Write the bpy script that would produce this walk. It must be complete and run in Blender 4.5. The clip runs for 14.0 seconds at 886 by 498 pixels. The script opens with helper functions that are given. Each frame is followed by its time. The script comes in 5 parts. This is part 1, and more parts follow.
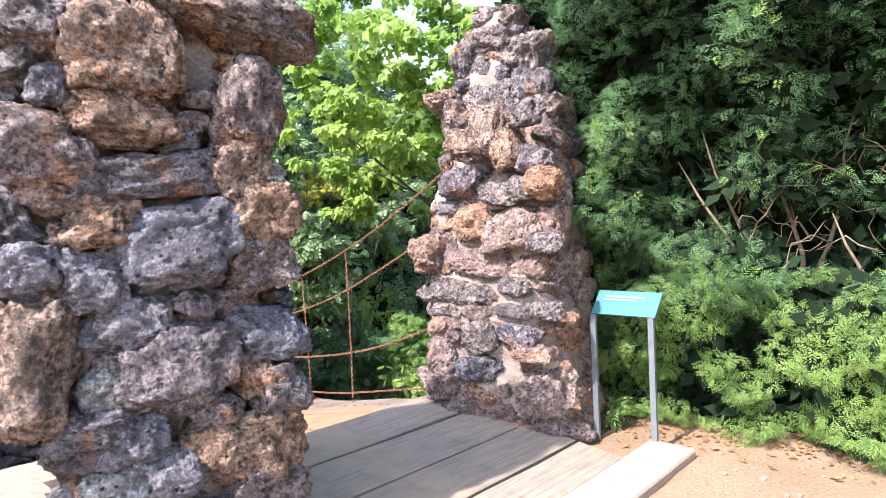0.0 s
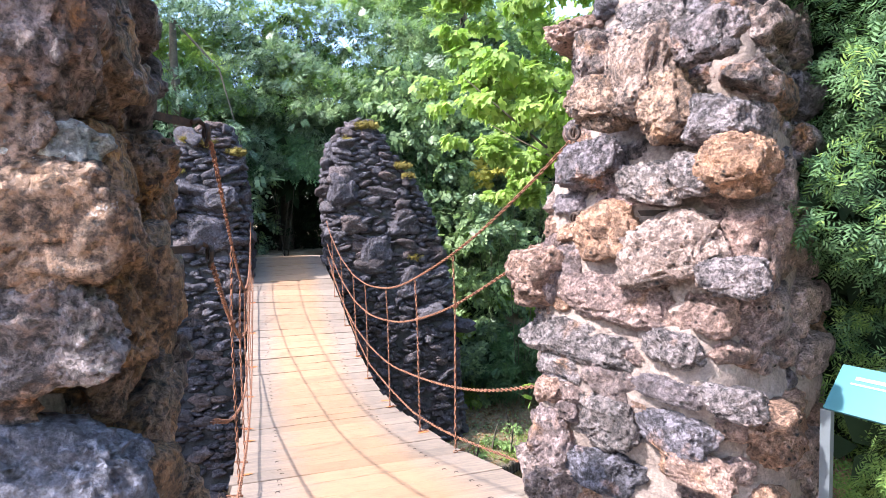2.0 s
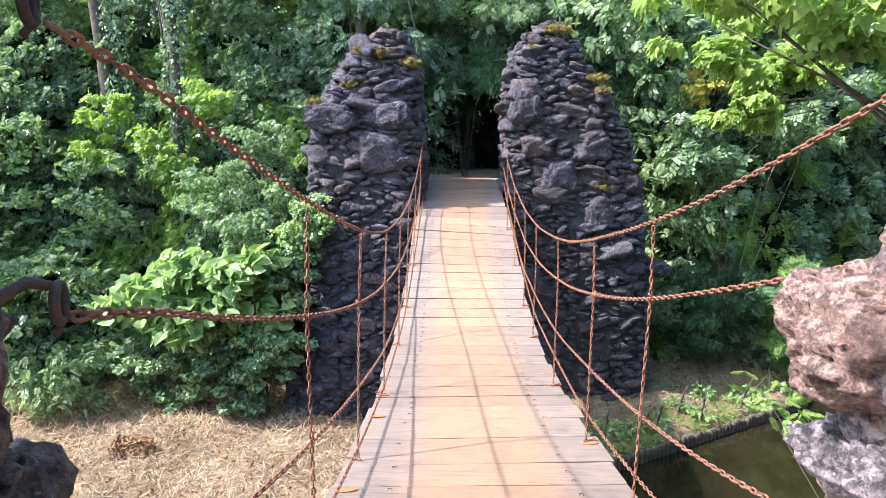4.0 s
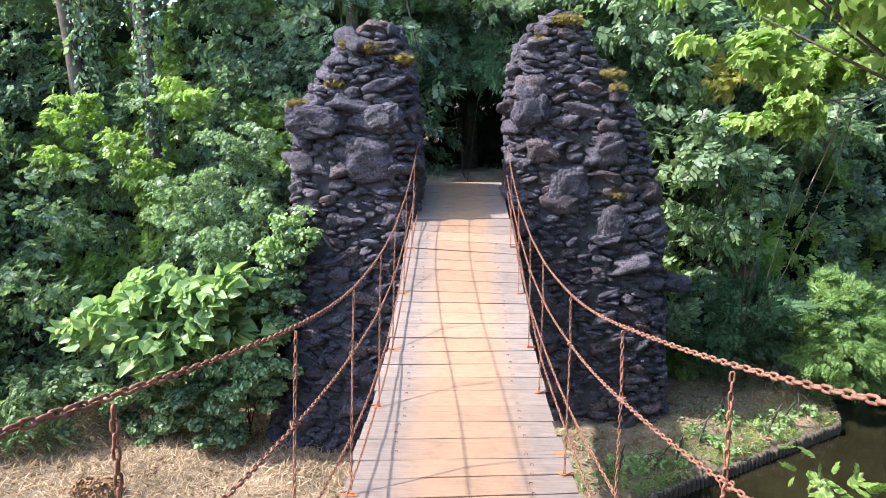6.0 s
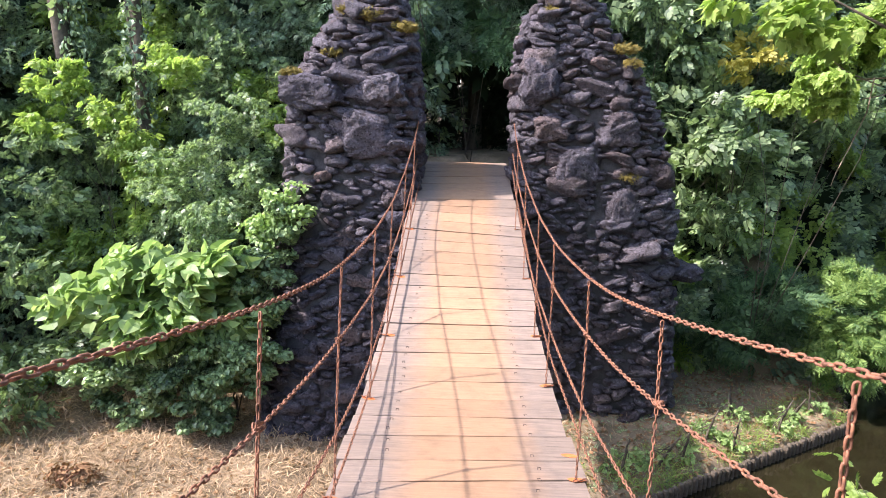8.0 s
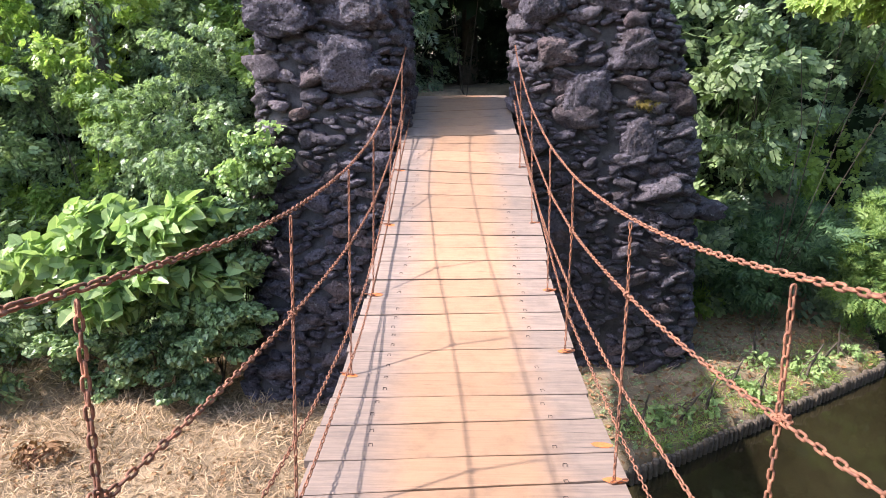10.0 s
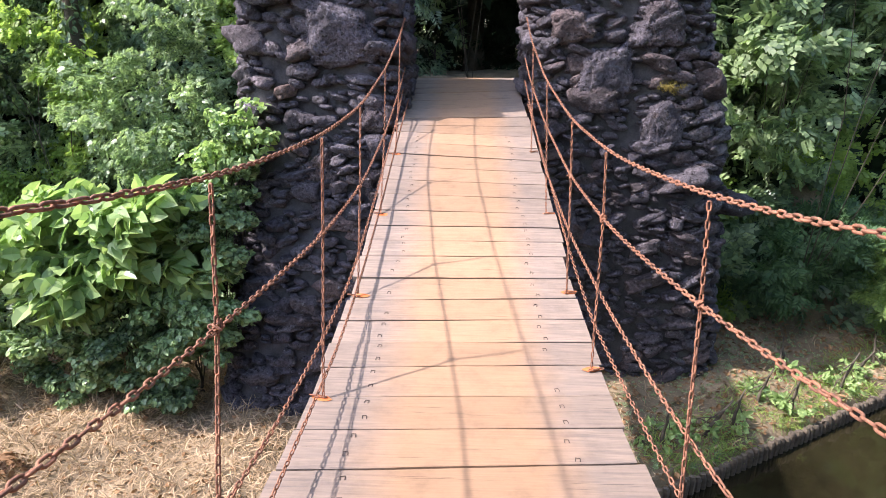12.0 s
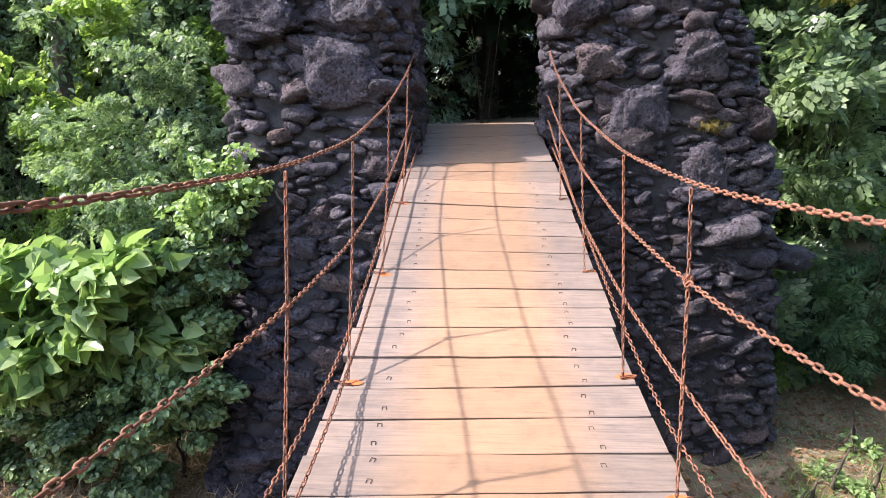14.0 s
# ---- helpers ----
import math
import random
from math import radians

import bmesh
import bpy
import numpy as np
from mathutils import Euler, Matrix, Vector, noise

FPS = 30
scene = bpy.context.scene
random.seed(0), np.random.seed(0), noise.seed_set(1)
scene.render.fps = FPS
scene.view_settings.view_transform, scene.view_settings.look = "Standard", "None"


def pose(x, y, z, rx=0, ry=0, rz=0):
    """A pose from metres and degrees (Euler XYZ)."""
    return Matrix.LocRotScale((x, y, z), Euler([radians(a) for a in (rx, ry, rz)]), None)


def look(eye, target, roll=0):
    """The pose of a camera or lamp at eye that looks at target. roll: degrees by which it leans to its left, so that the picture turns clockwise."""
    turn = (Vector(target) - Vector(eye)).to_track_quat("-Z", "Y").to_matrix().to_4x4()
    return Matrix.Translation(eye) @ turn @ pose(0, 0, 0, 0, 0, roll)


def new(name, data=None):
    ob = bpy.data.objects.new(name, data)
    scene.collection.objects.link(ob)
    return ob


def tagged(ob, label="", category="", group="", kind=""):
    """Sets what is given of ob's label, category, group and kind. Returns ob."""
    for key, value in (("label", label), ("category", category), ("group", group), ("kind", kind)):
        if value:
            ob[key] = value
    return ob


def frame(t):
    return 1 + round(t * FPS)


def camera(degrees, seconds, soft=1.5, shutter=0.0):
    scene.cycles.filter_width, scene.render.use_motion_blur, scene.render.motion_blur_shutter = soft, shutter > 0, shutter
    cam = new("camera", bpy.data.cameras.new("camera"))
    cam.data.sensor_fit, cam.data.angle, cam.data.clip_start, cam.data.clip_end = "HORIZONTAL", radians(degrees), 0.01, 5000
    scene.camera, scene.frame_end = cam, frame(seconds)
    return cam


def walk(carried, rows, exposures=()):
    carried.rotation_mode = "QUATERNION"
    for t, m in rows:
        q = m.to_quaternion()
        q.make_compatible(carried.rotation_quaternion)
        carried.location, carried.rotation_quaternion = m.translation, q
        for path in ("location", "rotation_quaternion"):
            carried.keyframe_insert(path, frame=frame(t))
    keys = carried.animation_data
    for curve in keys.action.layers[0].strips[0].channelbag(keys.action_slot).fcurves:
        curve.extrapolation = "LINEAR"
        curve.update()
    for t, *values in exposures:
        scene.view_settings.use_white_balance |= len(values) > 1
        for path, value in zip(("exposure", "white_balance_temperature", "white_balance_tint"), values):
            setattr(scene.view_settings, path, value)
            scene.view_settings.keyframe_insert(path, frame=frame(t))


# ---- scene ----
cam = camera(72.0, 14.0, 0.6)
PATH = [
    (0, (-1.682, -7.14, 1.469), (-0.542, -5.498, 1.42), -2.4),
    (0.5, (-1.369, -6.908, 1.519), (-0.158, -5.318, 1.455), -2.8),
    (1, (-1.071, -6.608, 1.571), (0.117, -5.001, 1.498), -2.0),
    (1.5, (-0.752, -6.356, 1.572), (0.195, -4.596, 1.498), -1.5),
    (2, (-0.551, -6.087, 1.588), (0.026, -4.175, 1.491), -0.6),
    (2.5, (-0.433, -5.708, 1.614), (-0.152, -3.735, 1.452), 0.5),
    (3, (-0.33, -5.398, 1.624), (-0.202, -3.416, 1.388), 0.8),
    (3.5, (-0.23, -5.072, 1.703), (-0.205, -3.096, 1.394), 1.3),
    (3.7, (-0.212, -4.977, 1.703), (-0.223, -3.006, 1.365), 1.3),
    (5.8, (-0.034, -3.796, 1.98), (-0.084, -1.846, 1.539), 0.3),
    (6, (-0.048, -3.741, 1.989), (-0.096, -1.786, 1.571), 0.6),
    (6.5, (-0.078, -3.637, 1.973), (-0.12, -1.677, 1.575), 1.3),
    (7, (-0.052, -3.554, 1.931), (-0.096, -1.595, 1.533), 2.0),
    (7.5, (-0.028, -3.467, 1.868), (-0.077, -1.511, 1.454), 2.1),
    (8, (-0.069, -3.277, 1.817), (-0.114, -1.331, 1.356), 1.9),
    (8.5, (-0.022, -3.129, 1.754), (-0.048, -1.198, 1.235), 1.2),
    (9, (-0.029, -2.964, 1.629), (-0.06, -1.051, 1.047), 0.2),
    (9.2, (-0.042, -2.844, 1.611), (-0.079, -0.941, 0.999), -0.2),
    (11.3, (-0.035, -1.922, 1.348), (-0.089, -0.028, 0.708), 0.3),
    (11.5, (-0.078, -1.875, 1.302), (-0.129, 0.018, 0.658), 0.3),
    (12, (-0.031, -1.654, 1.29), (-0.083, 0.241, 0.653), 0.5),
    (12.5, (-0.058, -1.444, 1.225), (-0.11, 0.453, 0.593), 0.4),
    (13, (-0.043, -1.18, 1.175), (-0.109, 0.726, 0.573), 0.0),
    (13.5, (-0.067, -0.994, 1.156), (-0.156, 0.94, 0.653), -0.5),
    (14, (-0.061, -0.767, 1.078), (-0.163, 1.176, 0.614), -0.4),
]
EXPOSURE = [(0.0, 2.29, 6500, 11), (0.6, 2.31, 6500, 10), (1.5, 2.34, 6400, 10), (2.5, 2.46, 6100, 11), (3.7, 2.38, 6050, 11), (6.0, 2.19, 6050, 11), (7.5, 2.19, 6550, 18), (9.0, 2.17, 6600, 18), (12.0, 2.12, 6550, 17), (14.0, 2.03, 6550, 17)]
walk(cam, [(t, look(eye, target, roll)) for t, eye, target, roll in PATH], EXPOSURE)

# ---- world and sun ----
SUN_TO = Vector((-0.86, -0.15, 1.0)).normalized()
world = bpy.data.worlds.new("sky")
scene.world = world
world.use_nodes = True
wn = world.node_tree.nodes
sky = wn.new("ShaderNodeTexSky")
sky.sky_type, sky.sun_disc = "NISHITA", False
sky.sun_elevation = math.asin(SUN_TO.z)
sky.sun_rotation = math.atan2(SUN_TO.x, SUN_TO.y)
sky.altitude, sky.air_density, sky.dust_density = 100, 1.0, 1.5
wn["Background"].inputs["Strength"].default_value = 0.15
world.node_tree.links.new(sky.outputs[0], wn["Background"].inputs["Color"])
sun = new("sun", bpy.data.lights.new("sun", "SUN"))
sun.data.energy, sun.data.angle, sun.data.color = 2.5, radians(1.1), (1.0, 0.945, 0.91)
sun.matrix_world = look((0, 0, 0), -SUN_TO)


# ---- materials ----
class Nodes:
    """A short way to write node materials."""

    def __init__(self, name, rough=0.8, metal=0.0):
        self.mat = bpy.data.materials.new(name)
        self.mat.use_nodes = True
        self.tree = self.mat.node_tree
        self.bsdf = self.tree.nodes["Principled BSDF"]
        self.out = self.tree.nodes["Material Output"]
        self.bsdf.inputs["Roughness"].default_value = rough
        self.bsdf.inputs["Metallic"].default_value = metal

    def add(self, kind, **inputs):
        n = self.tree.nodes.new("ShaderNode" + kind)
        for k, v in inputs.items():
            self.set(n, k.replace("_", " "), v)
        return n

    def set(self, n, key, v):
        if isinstance(v, bpy.types.NodeSocket):
            self.tree.links.new(v, n.inputs[key])
        else:
            n.inputs[key].default_value = v

    def place(self, scale=(1, 1, 1), local=False):
        src = self.add("TexCoord").outputs["Object"] if local else self.add("NewGeometry").outputs["Position"]
        return self.add("Mapping", Vector=src, Scale=scale).outputs[0]

    def noise(self, vec, scale, detail=4.0, rough=0.6):
        return self.add("TexNoise", Vector=vec, Scale=scale, Detail=detail, Roughness=rough).outputs["Fac"]

    def ramp(self, fac, stops, smooth=True):
        n = self.add("ValToRGB", Fac=fac)
        n.color_ramp.interpolation = "LINEAR" if smooth else "CONSTANT"
        els = n.color_ramp.elements
        while len(els) < len(stops):
            els.new(0.5)
        for e, (p, c) in zip(els, stops):
            e.position = p
            e.color = (*c, 1) if isinstance(c, tuple) else (c, c, c, 1)
        return n.outputs["Color"]

    def mix(self, fac, a, b, how="MIX"):
        n = self.tree.nodes.new("ShaderNodeMix")
        n.data_type, n.blend_type = "RGBA", how
        for i, v in ((0, fac), (6, a), (7, b)):
            if isinstance(v, bpy.types.NodeSocket):
                self.tree.links.new(v, n.inputs[i])
            elif i == 0:
                n.inputs[i].default_value = v
            else:
                n.inputs[i].default_value = (*v, 1) if isinstance(v, tuple) else (v, v, v, 1)
        return n.outputs[2]

    def math(self, how, a, b=0.0):
        n = self.tree.nodes.new("ShaderNodeMath")
        n.operation = how
        for i, v in ((0, a), (1, b)):
            if isinstance(v, bpy.types.NodeSocket):
                self.tree.links.new(v, n.inputs[i])
            else:
                n.inputs[i].default_value = v
        return n.outputs[0]

    def done(self, color, bump=None, strength=0.5, distance=0.02):
        self.set(self.bsdf, "Base Color", color if isinstance(color, bpy.types.NodeSocket) else (*color, 1))
        if bump is not None:
            b = self.add("Bump", Height=bump, Strength=strength, Distance=distance)
            self.tree.links.new(b.outputs[0], self.bsdf.inputs["Normal"])
        return self.mat


def rock_material(name, hues, stain, stain_cut, lichen, pit_scale=30.0, holes=0.85, gloss=0.92, pitted=0.045):
    m = Nodes(name, gloss)
    p = m.place()
    who = m.add("ObjectInfo").outputs["Random"]
    base = m.ramp(who, hues)
    wide = m.noise(p, 5.0, 5.0)
    col = m.mix(m.ramp(wide, [(stain_cut, 0.0), (stain_cut + 0.18, 0.85)]), base, stain)
    damp = m.noise(p, 3.3, 6.0, 0.7)
    col = m.mix(1.0, col, m.ramp(damp, [(0.34, 0.56), (0.5, 1.0), (0.66, 1.3)]), "MULTIPLY")
    grain = m.noise(p, 30.0, 6.0, 0.7)
    col = m.mix(1.0, col, m.ramp(grain, [(0.32, 0.62), (0.5, 1.0), (0.68, 1.35)]), "MULTIPLY")
    pit = m.add("TexVoronoi", Vector=p, Scale=pit_scale, Randomness=1.0).outputs["Distance"]
    hole = m.ramp(pit, [(0.10, 0.0), (0.34, 1.0)])
    sparse = m.ramp(m.noise(p, 9.0, 3.0), [(0.44, 0.0), (0.56, 1.0)])
    col = m.mix(m.math("MULTIPLY", m.math("SUBTRACT", 1.0, hole), sparse), col, (0.025, 0.02, 0.02))
    sponge = m.ramp(m.noise(p, 21.0, 8.0, 0.78), [(0.37 + pitted * 0.6, 0.0), (0.46 + pitted * 0.3, 1.0)])
    col = m.mix(m.math("MULTIPLY", m.math("SUBTRACT", 1.0, sponge), holes), col, (0.035, 0.03, 0.033))
    pores = m.ramp(m.noise(p, 52.0, 6.0, 0.7), [(0.36 + pitted, 0.0), (0.44 + pitted * 0.7, 1.0)])
    col = m.mix(m.math("MULTIPLY", m.math("SUBTRACT", 1.0, pores), holes * 0.8), col, (0.035, 0.03, 0.033))
    spots = m.ramp(m.noise(p, 16.0, 5.0, 0.78), [(0.615, 0.0), (0.68, 0.75)])
    col = m.mix(spots, col, lichen)
    speck = m.noise(p, 110.0, 4.0, 0.75)
    col = m.mix(0.3 + pitted * 6, col, m.ramp(speck, [(0.36, 0.5), (0.5, 1.0), (0.64, 1.5)]), "MULTIPLY")
    rough = m.math("ADD", m.math("MULTIPLY", grain, 0.9), m.math("MULTIPLY", m.math("MULTIPLY", hole, sparse), 0.5))
    rough = m.math("ADD", rough, m.math("MULTIPLY", speck, 0.25))
    rough = m.math("ADD", m.math("ADD", rough, m.math("MULTIPLY", pores, 0.3)), m.math("MULTIPLY", sponge, 0.7))
    return m.done(col, rough, 1.0, 0.04)


ROCK_NEAR = rock_material("lava_stone_brown", [(0.0, (0.29, 0.205, 0.205)), (0.16, (0.46, 0.29, 0.235)), (0.3, (0.24, 0.20, 0.225)), (0.42, (0.41, 0.28, 0.26)), (0.56, (0.50, 0.28, 0.18)), (0.68, (0.34, 0.25, 0.255)), (0.84, (0.50, 0.355, 0.31)), (1.0, (0.27, 0.20, 0.205))], (0.52, 0.25, 0.11), 0.58, (0.50, 0.40, 0.365), holes=0.26)
ROCK_PURPLE = rock_material("lava_stone_purple", [(0.0, (0.20, 0.175, 0.21)), (0.16, (0.33, 0.235, 0.205)), (0.3, (0.19, 0.175, 0.215)), (0.44, (0.29, 0.225, 0.235)), (0.56, (0.38, 0.25, 0.19)), (0.68, (0.23, 0.20, 0.235)), (0.8, (0.38, 0.30, 0.28)), (1.0, (0.22, 0.185, 0.215))], (0.52, 0.21, 0.055), 0.55, (0.54, 0.51, 0.52), holes=0.72, gloss=0.72)
ROCK_BLUE = rock_material("basalt_blue", [(0.0, (0.20, 0.20, 0.255)), (0.5, (0.25, 0.235, 0.285)), (1.0, (0.29, 0.265, 0.30))], (0.33, 0.235, 0.20), 0.64, (0.42, 0.40, 0.42), holes=0.22)
ROCK_ORANGE = rock_material("iron_stone_orange", [(0.0, (0.38, 0.265, 0.215)), (0.5, (0.44, 0.275, 0.195)), (1.0, (0.33, 0.245, 0.225))], (0.50, 0.25, 0.115), 0.56, (0.52, 0.46, 0.44), holes=0.66, gloss=0.75)
ROCK_RUSTY = rock_material("iron_stained_stone", [(0.0, (0.20, 0.145, 0.13)), (0.25, (0.33, 0.19, 0.105)), (0.5, (0.17, 0.14, 0.15)), (0.75, (0.40, 0.22, 0.10)), (1.0, (0.24, 0.165, 0.14))], (0.55, 0.23, 0.045), 0.53, (0.48, 0.43, 0.42), holes=0.75, gloss=0.6)
ROCK_GREY = rock_material("pale_grey_stone", [(0.0, (0.40, 0.41, 0.43)), (1.0, (0.50, 0.48, 0.46))], (0.40, 0.31, 0.25), 0.62, (0.6, 0.57, 0.53), holes=0.3)
ROCK_FAR = rock_material("slag_stone_dark", [(0.0, (0.068, 0.06, 0.078)), (0.3, (0.11, 0.096, 0.115)), (0.55, (0.098, 0.072, 0.075)), (0.8, (0.145, 0.13, 0.152)), (1.0, (0.16, 0.108, 0.098))], (0.13, 0.078, 0.062), 0.6, (0.34, 0.34, 0.36), 22.0, holes=0.7, pitted=0.0)


def mortar_material(name, a, b):
    m = Nodes(name, 0.95)
    p = m.place()
    n = m.noise(p, 7.0, 6.0, 0.7)
    col = m.ramp(n, [(0.3, b), (0.6, a)])
    g = m.noise(p, 60.0, 5.0, 0.7)
    return m.done(m.mix(0.6, col, m.ramp(g, [(0.3, 0.4), (0.65, 1.3)]), "MULTIPLY"), m.math("ADD", g, n), 0.8, 0.02)


MORTAR_NEAR = mortar_material("mortar_pink", (0.39, 0.30, 0.265), (0.21, 0.16, 0.145))
MORTAR_FAR = mortar_material("mortar_dark", (0.085, 0.078, 0.08), (0.03, 0.028, 0.03))


def foliage_material(name, dark, light, gloss=0.45, thin=0.45):
    m = Nodes(name, gloss)
    isl = m.add("NewGeometry").outputs["Random Per Island"]
    big = m.noise(m.place(), 0.9, 3.0)
    k = m.math("ADD", m.math("MULTIPLY", isl, 0.62), m.math("MULTIPLY", m.ramp(big, [(0.35, 0.0), (0.65, 1.0)]), 0.38))
    col = m.ramp(k, [(0.0, dark), (1.0, light)])
    m.done(col)
    m.bsdf.inputs["Specular IOR Level"].default_value = 0.36 if gloss < 0.45 else 0.22
    tr = m.add("BsdfTranslucent", Color=m.mix(1.0, col, (1.25, 1.35, 0.9), "MULTIPLY"))
    mx = m.add("MixShader", Fac=thin)
    m.tree.links.new(m.bsdf.outputs[0], mx.inputs[1])
    m.tree.links.new(tr.outputs[0], mx.inputs[2])
    m.tree.links.new(mx.outputs[0], m.out.inputs["Surface"])
    return m.mat


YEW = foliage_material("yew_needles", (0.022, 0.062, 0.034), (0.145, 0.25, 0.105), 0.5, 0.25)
# Fresh yew green, also used as painted sunlight on hedge and boughs.
YEW_FRESH_LIT = foliage_material("yew_fresh_lit", (0.05, 0.125, 0.04), (0.27, 0.38, 0.105), 0.5, 0.3)
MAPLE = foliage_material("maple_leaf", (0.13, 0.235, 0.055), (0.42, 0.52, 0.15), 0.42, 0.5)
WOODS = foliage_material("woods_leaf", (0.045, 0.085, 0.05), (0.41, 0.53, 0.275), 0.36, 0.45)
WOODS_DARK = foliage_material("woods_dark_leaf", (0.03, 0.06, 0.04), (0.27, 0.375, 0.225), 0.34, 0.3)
# Near-black leaf colour that stands in for deep shade inside growth.
SHADE_LEAF = foliage_material("painted_shade_leaf", (0.008, 0.018, 0.009), (0.022, 0.04, 0.018), 0.95, 0.1)
IVY = foliage_material("ivy_leaf", (0.03, 0.07, 0.035), (0.33, 0.45, 0.20), 0.28, 0.22)
BROAD = foliage_material("knotweed_leaf", (0.12, 0.21, 0.075), (0.42, 0.54, 0.22), 0.38, 0.4)
YELLOWED = foliage_material("yellowed_leaf", (0.28, 0.27, 0.06), (0.52, 0.45, 0.12), 0.5, 0.5)
STRAW = foliage_material("dry_grass", (0.16, 0.105, 0.06), (0.62, 0.46, 0.30), 0.8, 0.2)
MOSS = foliage_material("moss", (0.13, 0.105, 0.03), (0.31, 0.24, 0.07), 0.9, 0.1)


def wood_material(name, pale, worn, grey):
    m = Nodes(name, 0.75)
    loc = m.place((1, 1, 1), True)
    who = m.add("ObjectInfo").outputs["Random"]
    off = m.add("CombineXYZ", X=m.math("MULTIPLY", who, 37.0), Y=m.math("MULTIPLY", who, 91.0))
    shifted = m.add("VectorMath", Vector=loc)
    m.tree.links.new(off.outputs[0], shifted.inputs[1])
    stretch = m.add("Mapping", Vector=shifted.outputs[0], Scale=(1.2, 22, 8)).outputs[0]
    fibre = m.noise(stretch, 3.0, 6.0, 0.65)
    fine = m.noise(m.add("Mapping", Vector=shifted.outputs[0], Scale=(4, 160, 60)).outputs[0], 1.0, 3.0)
    x = m.add("SeparateXYZ", Vector=loc).outputs["X"]
    wob = m.math("ADD", m.math("ABSOLUTE", m.math("SUBTRACT", x, 0.02)), m.math("MULTIPLY", m.math("SUBTRACT", m.noise(shifted.outputs[0], 3.0), 0.5), 0.25))
    side = m.ramp(wob, [(0.26, 0.0), (0.52, 1.0)])
    col = m.mix(side, worn, m.mix(m.ramp(fibre, [(0.35, 0.0), (0.65, 1.0)]), grey, pale))
    col = m.mix(0.5, col, m.ramp(fibre, [(0.25, 0.72), (0.5, 1.0), (0.75, 1.1)]), "MULTIPLY")
    col = m.mix(0.22, col, m.ramp(fine, [(0.3, 0.6), (0.6, 1.1)]), "MULTIPLY")
    split = m.noise(m.add("Mapping", Vector=shifted.outputs[0], Scale=(1.6, 46, 10)).outputs[0], 1.0, 4.0, 0.7)
    col = m.mix(0.75, col, m.ramp(split, [(0.30, 0.35), (0.36, 1.0)]), "MULTIPLY")
    worn_spot = m.noise(shifted.outputs[0], 7.0, 5.0, 0.7)
    col = m.mix(0.6, col, m.ramp(worn_spot, [(0.32, 0.72), (0.5, 1.0), (0.7, 1.14)]), "MULTIPLY")
    col = m.mix(1.0, col, m.ramp(who, [(0.0, 0.84), (1.0, 1.1)]), "MULTIPLY")
    return m.done(col, m.math("ADD", fibre, m.math("MULTIPLY", fine, 0.5)), 0.35, 0.006)


DECK_WOOD = wood_material("deck_wood", (0.245, 0.180, 0.138), (0.30, 0.178, 0.102), (0.175, 0.135, 0.112))
RAMP_WOOD = wood_material("ramp_wood", (0.30, 0.235, 0.185), (0.32, 0.24, 0.175), (0.215, 0.175, 0.145))


def rust_material(name, a, b):
    m = Nodes(name, 0.75, 0.35)
    p = m.place()
    n = m.noise(p, 45.0, 5.0)
    return m.done(m.ramp(n, [(0.3, a), (0.65, b)]), m.noise(p, 220.0, 3.0), 0.5, 0.003)


RUST = rust_material("rusty_iron", (0.085, 0.042, 0.03), (0.34, 0.15, 0.085))
IRON = rust_material("dark_iron", (0.032, 0.027, 0.026), (0.085, 0.052, 0.04))


def earth_material():
    m = Nodes("earth", 0.95)
    p = m.place()
    y = m.add("SeparateXYZ", Vector=p).outputs["Y"]
    n = m.noise(p, 1.6, 6.0, 0.65)
    g = m.noise(p, 45.0, 5.0, 0.7)
    sand = m.ramp(n, [(0.3, (0.25, 0.16, 0.10)), (0.65, (0.33, 0.22, 0.145))])
    soil = m.ramp(n, [(0.3, (0.12, 0.09, 0.055)), (0.5, (0.22, 0.165, 0.10)), (0.7, (0.36, 0.27, 0.17))])
    col = m.mix(m.ramp(m.math("ADD", m.math("MULTIPLY", y, 1.0), 4.2), [(0.0, 0.0), (0.5, 1.0)]), sand, soil)
    col = m.mix(0.7, col, m.ramp(g, [(0.3, 0.6), (0.6, 1.15)]), "MULTIPLY")
    return m.done(col, m.math("ADD", g, n), 0.6, 0.03)


EARTH = earth_material()


def plain_material(name, a, b, rough=0.7, scale=12.0, metal=0.0, bump=0.3):
    m = Nodes(name, rough, metal)
    p = m.place()
    n = m.noise(p, scale, 6.0, 0.65)
    return m.done(m.ramp(n, [(0.3, a), (0.7, b)]), m.noise(p, scale * 7, 4.0), bump, 0.01)


STONE_SLAB = plain_material("sandstone_slab", (0.20, 0.155, 0.12), (0.31, 0.245, 0.19), 0.9, 6.0)
SILL_STONE = plain_material("pale_sill", (0.28, 0.22, 0.18), (0.38, 0.31, 0.255), 0.9, 6.0)
BARK = plain_material("bark", (0.045, 0.038, 0.028), (0.13, 0.105, 0.075), 0.95, 14.0, 0.0, 0.9)
YEW_BARK = plain_material("yew_bark", (0.13, 0.09, 0.062), (0.34, 0.25, 0.17), 0.9, 18.0, 0.0, 0.6)
STAKE_WOOD = plain_material("wet_stakes", (0.05, 0.04, 0.03), (0.14, 0.11, 0.08), 0.9, 20.0)
POST_GREY = plain_material("grey_steel", (0.14, 0.16, 0.18), (0.20, 0.22, 0.24), 0.45, 8.0, 0.3, 0.05)
SIGN_BLUE = plain_material("sign_turquoise", (0.04, 0.145, 0.18), (0.05, 0.17, 0.205), 0.45, 3.0, 0.0, 0.02)
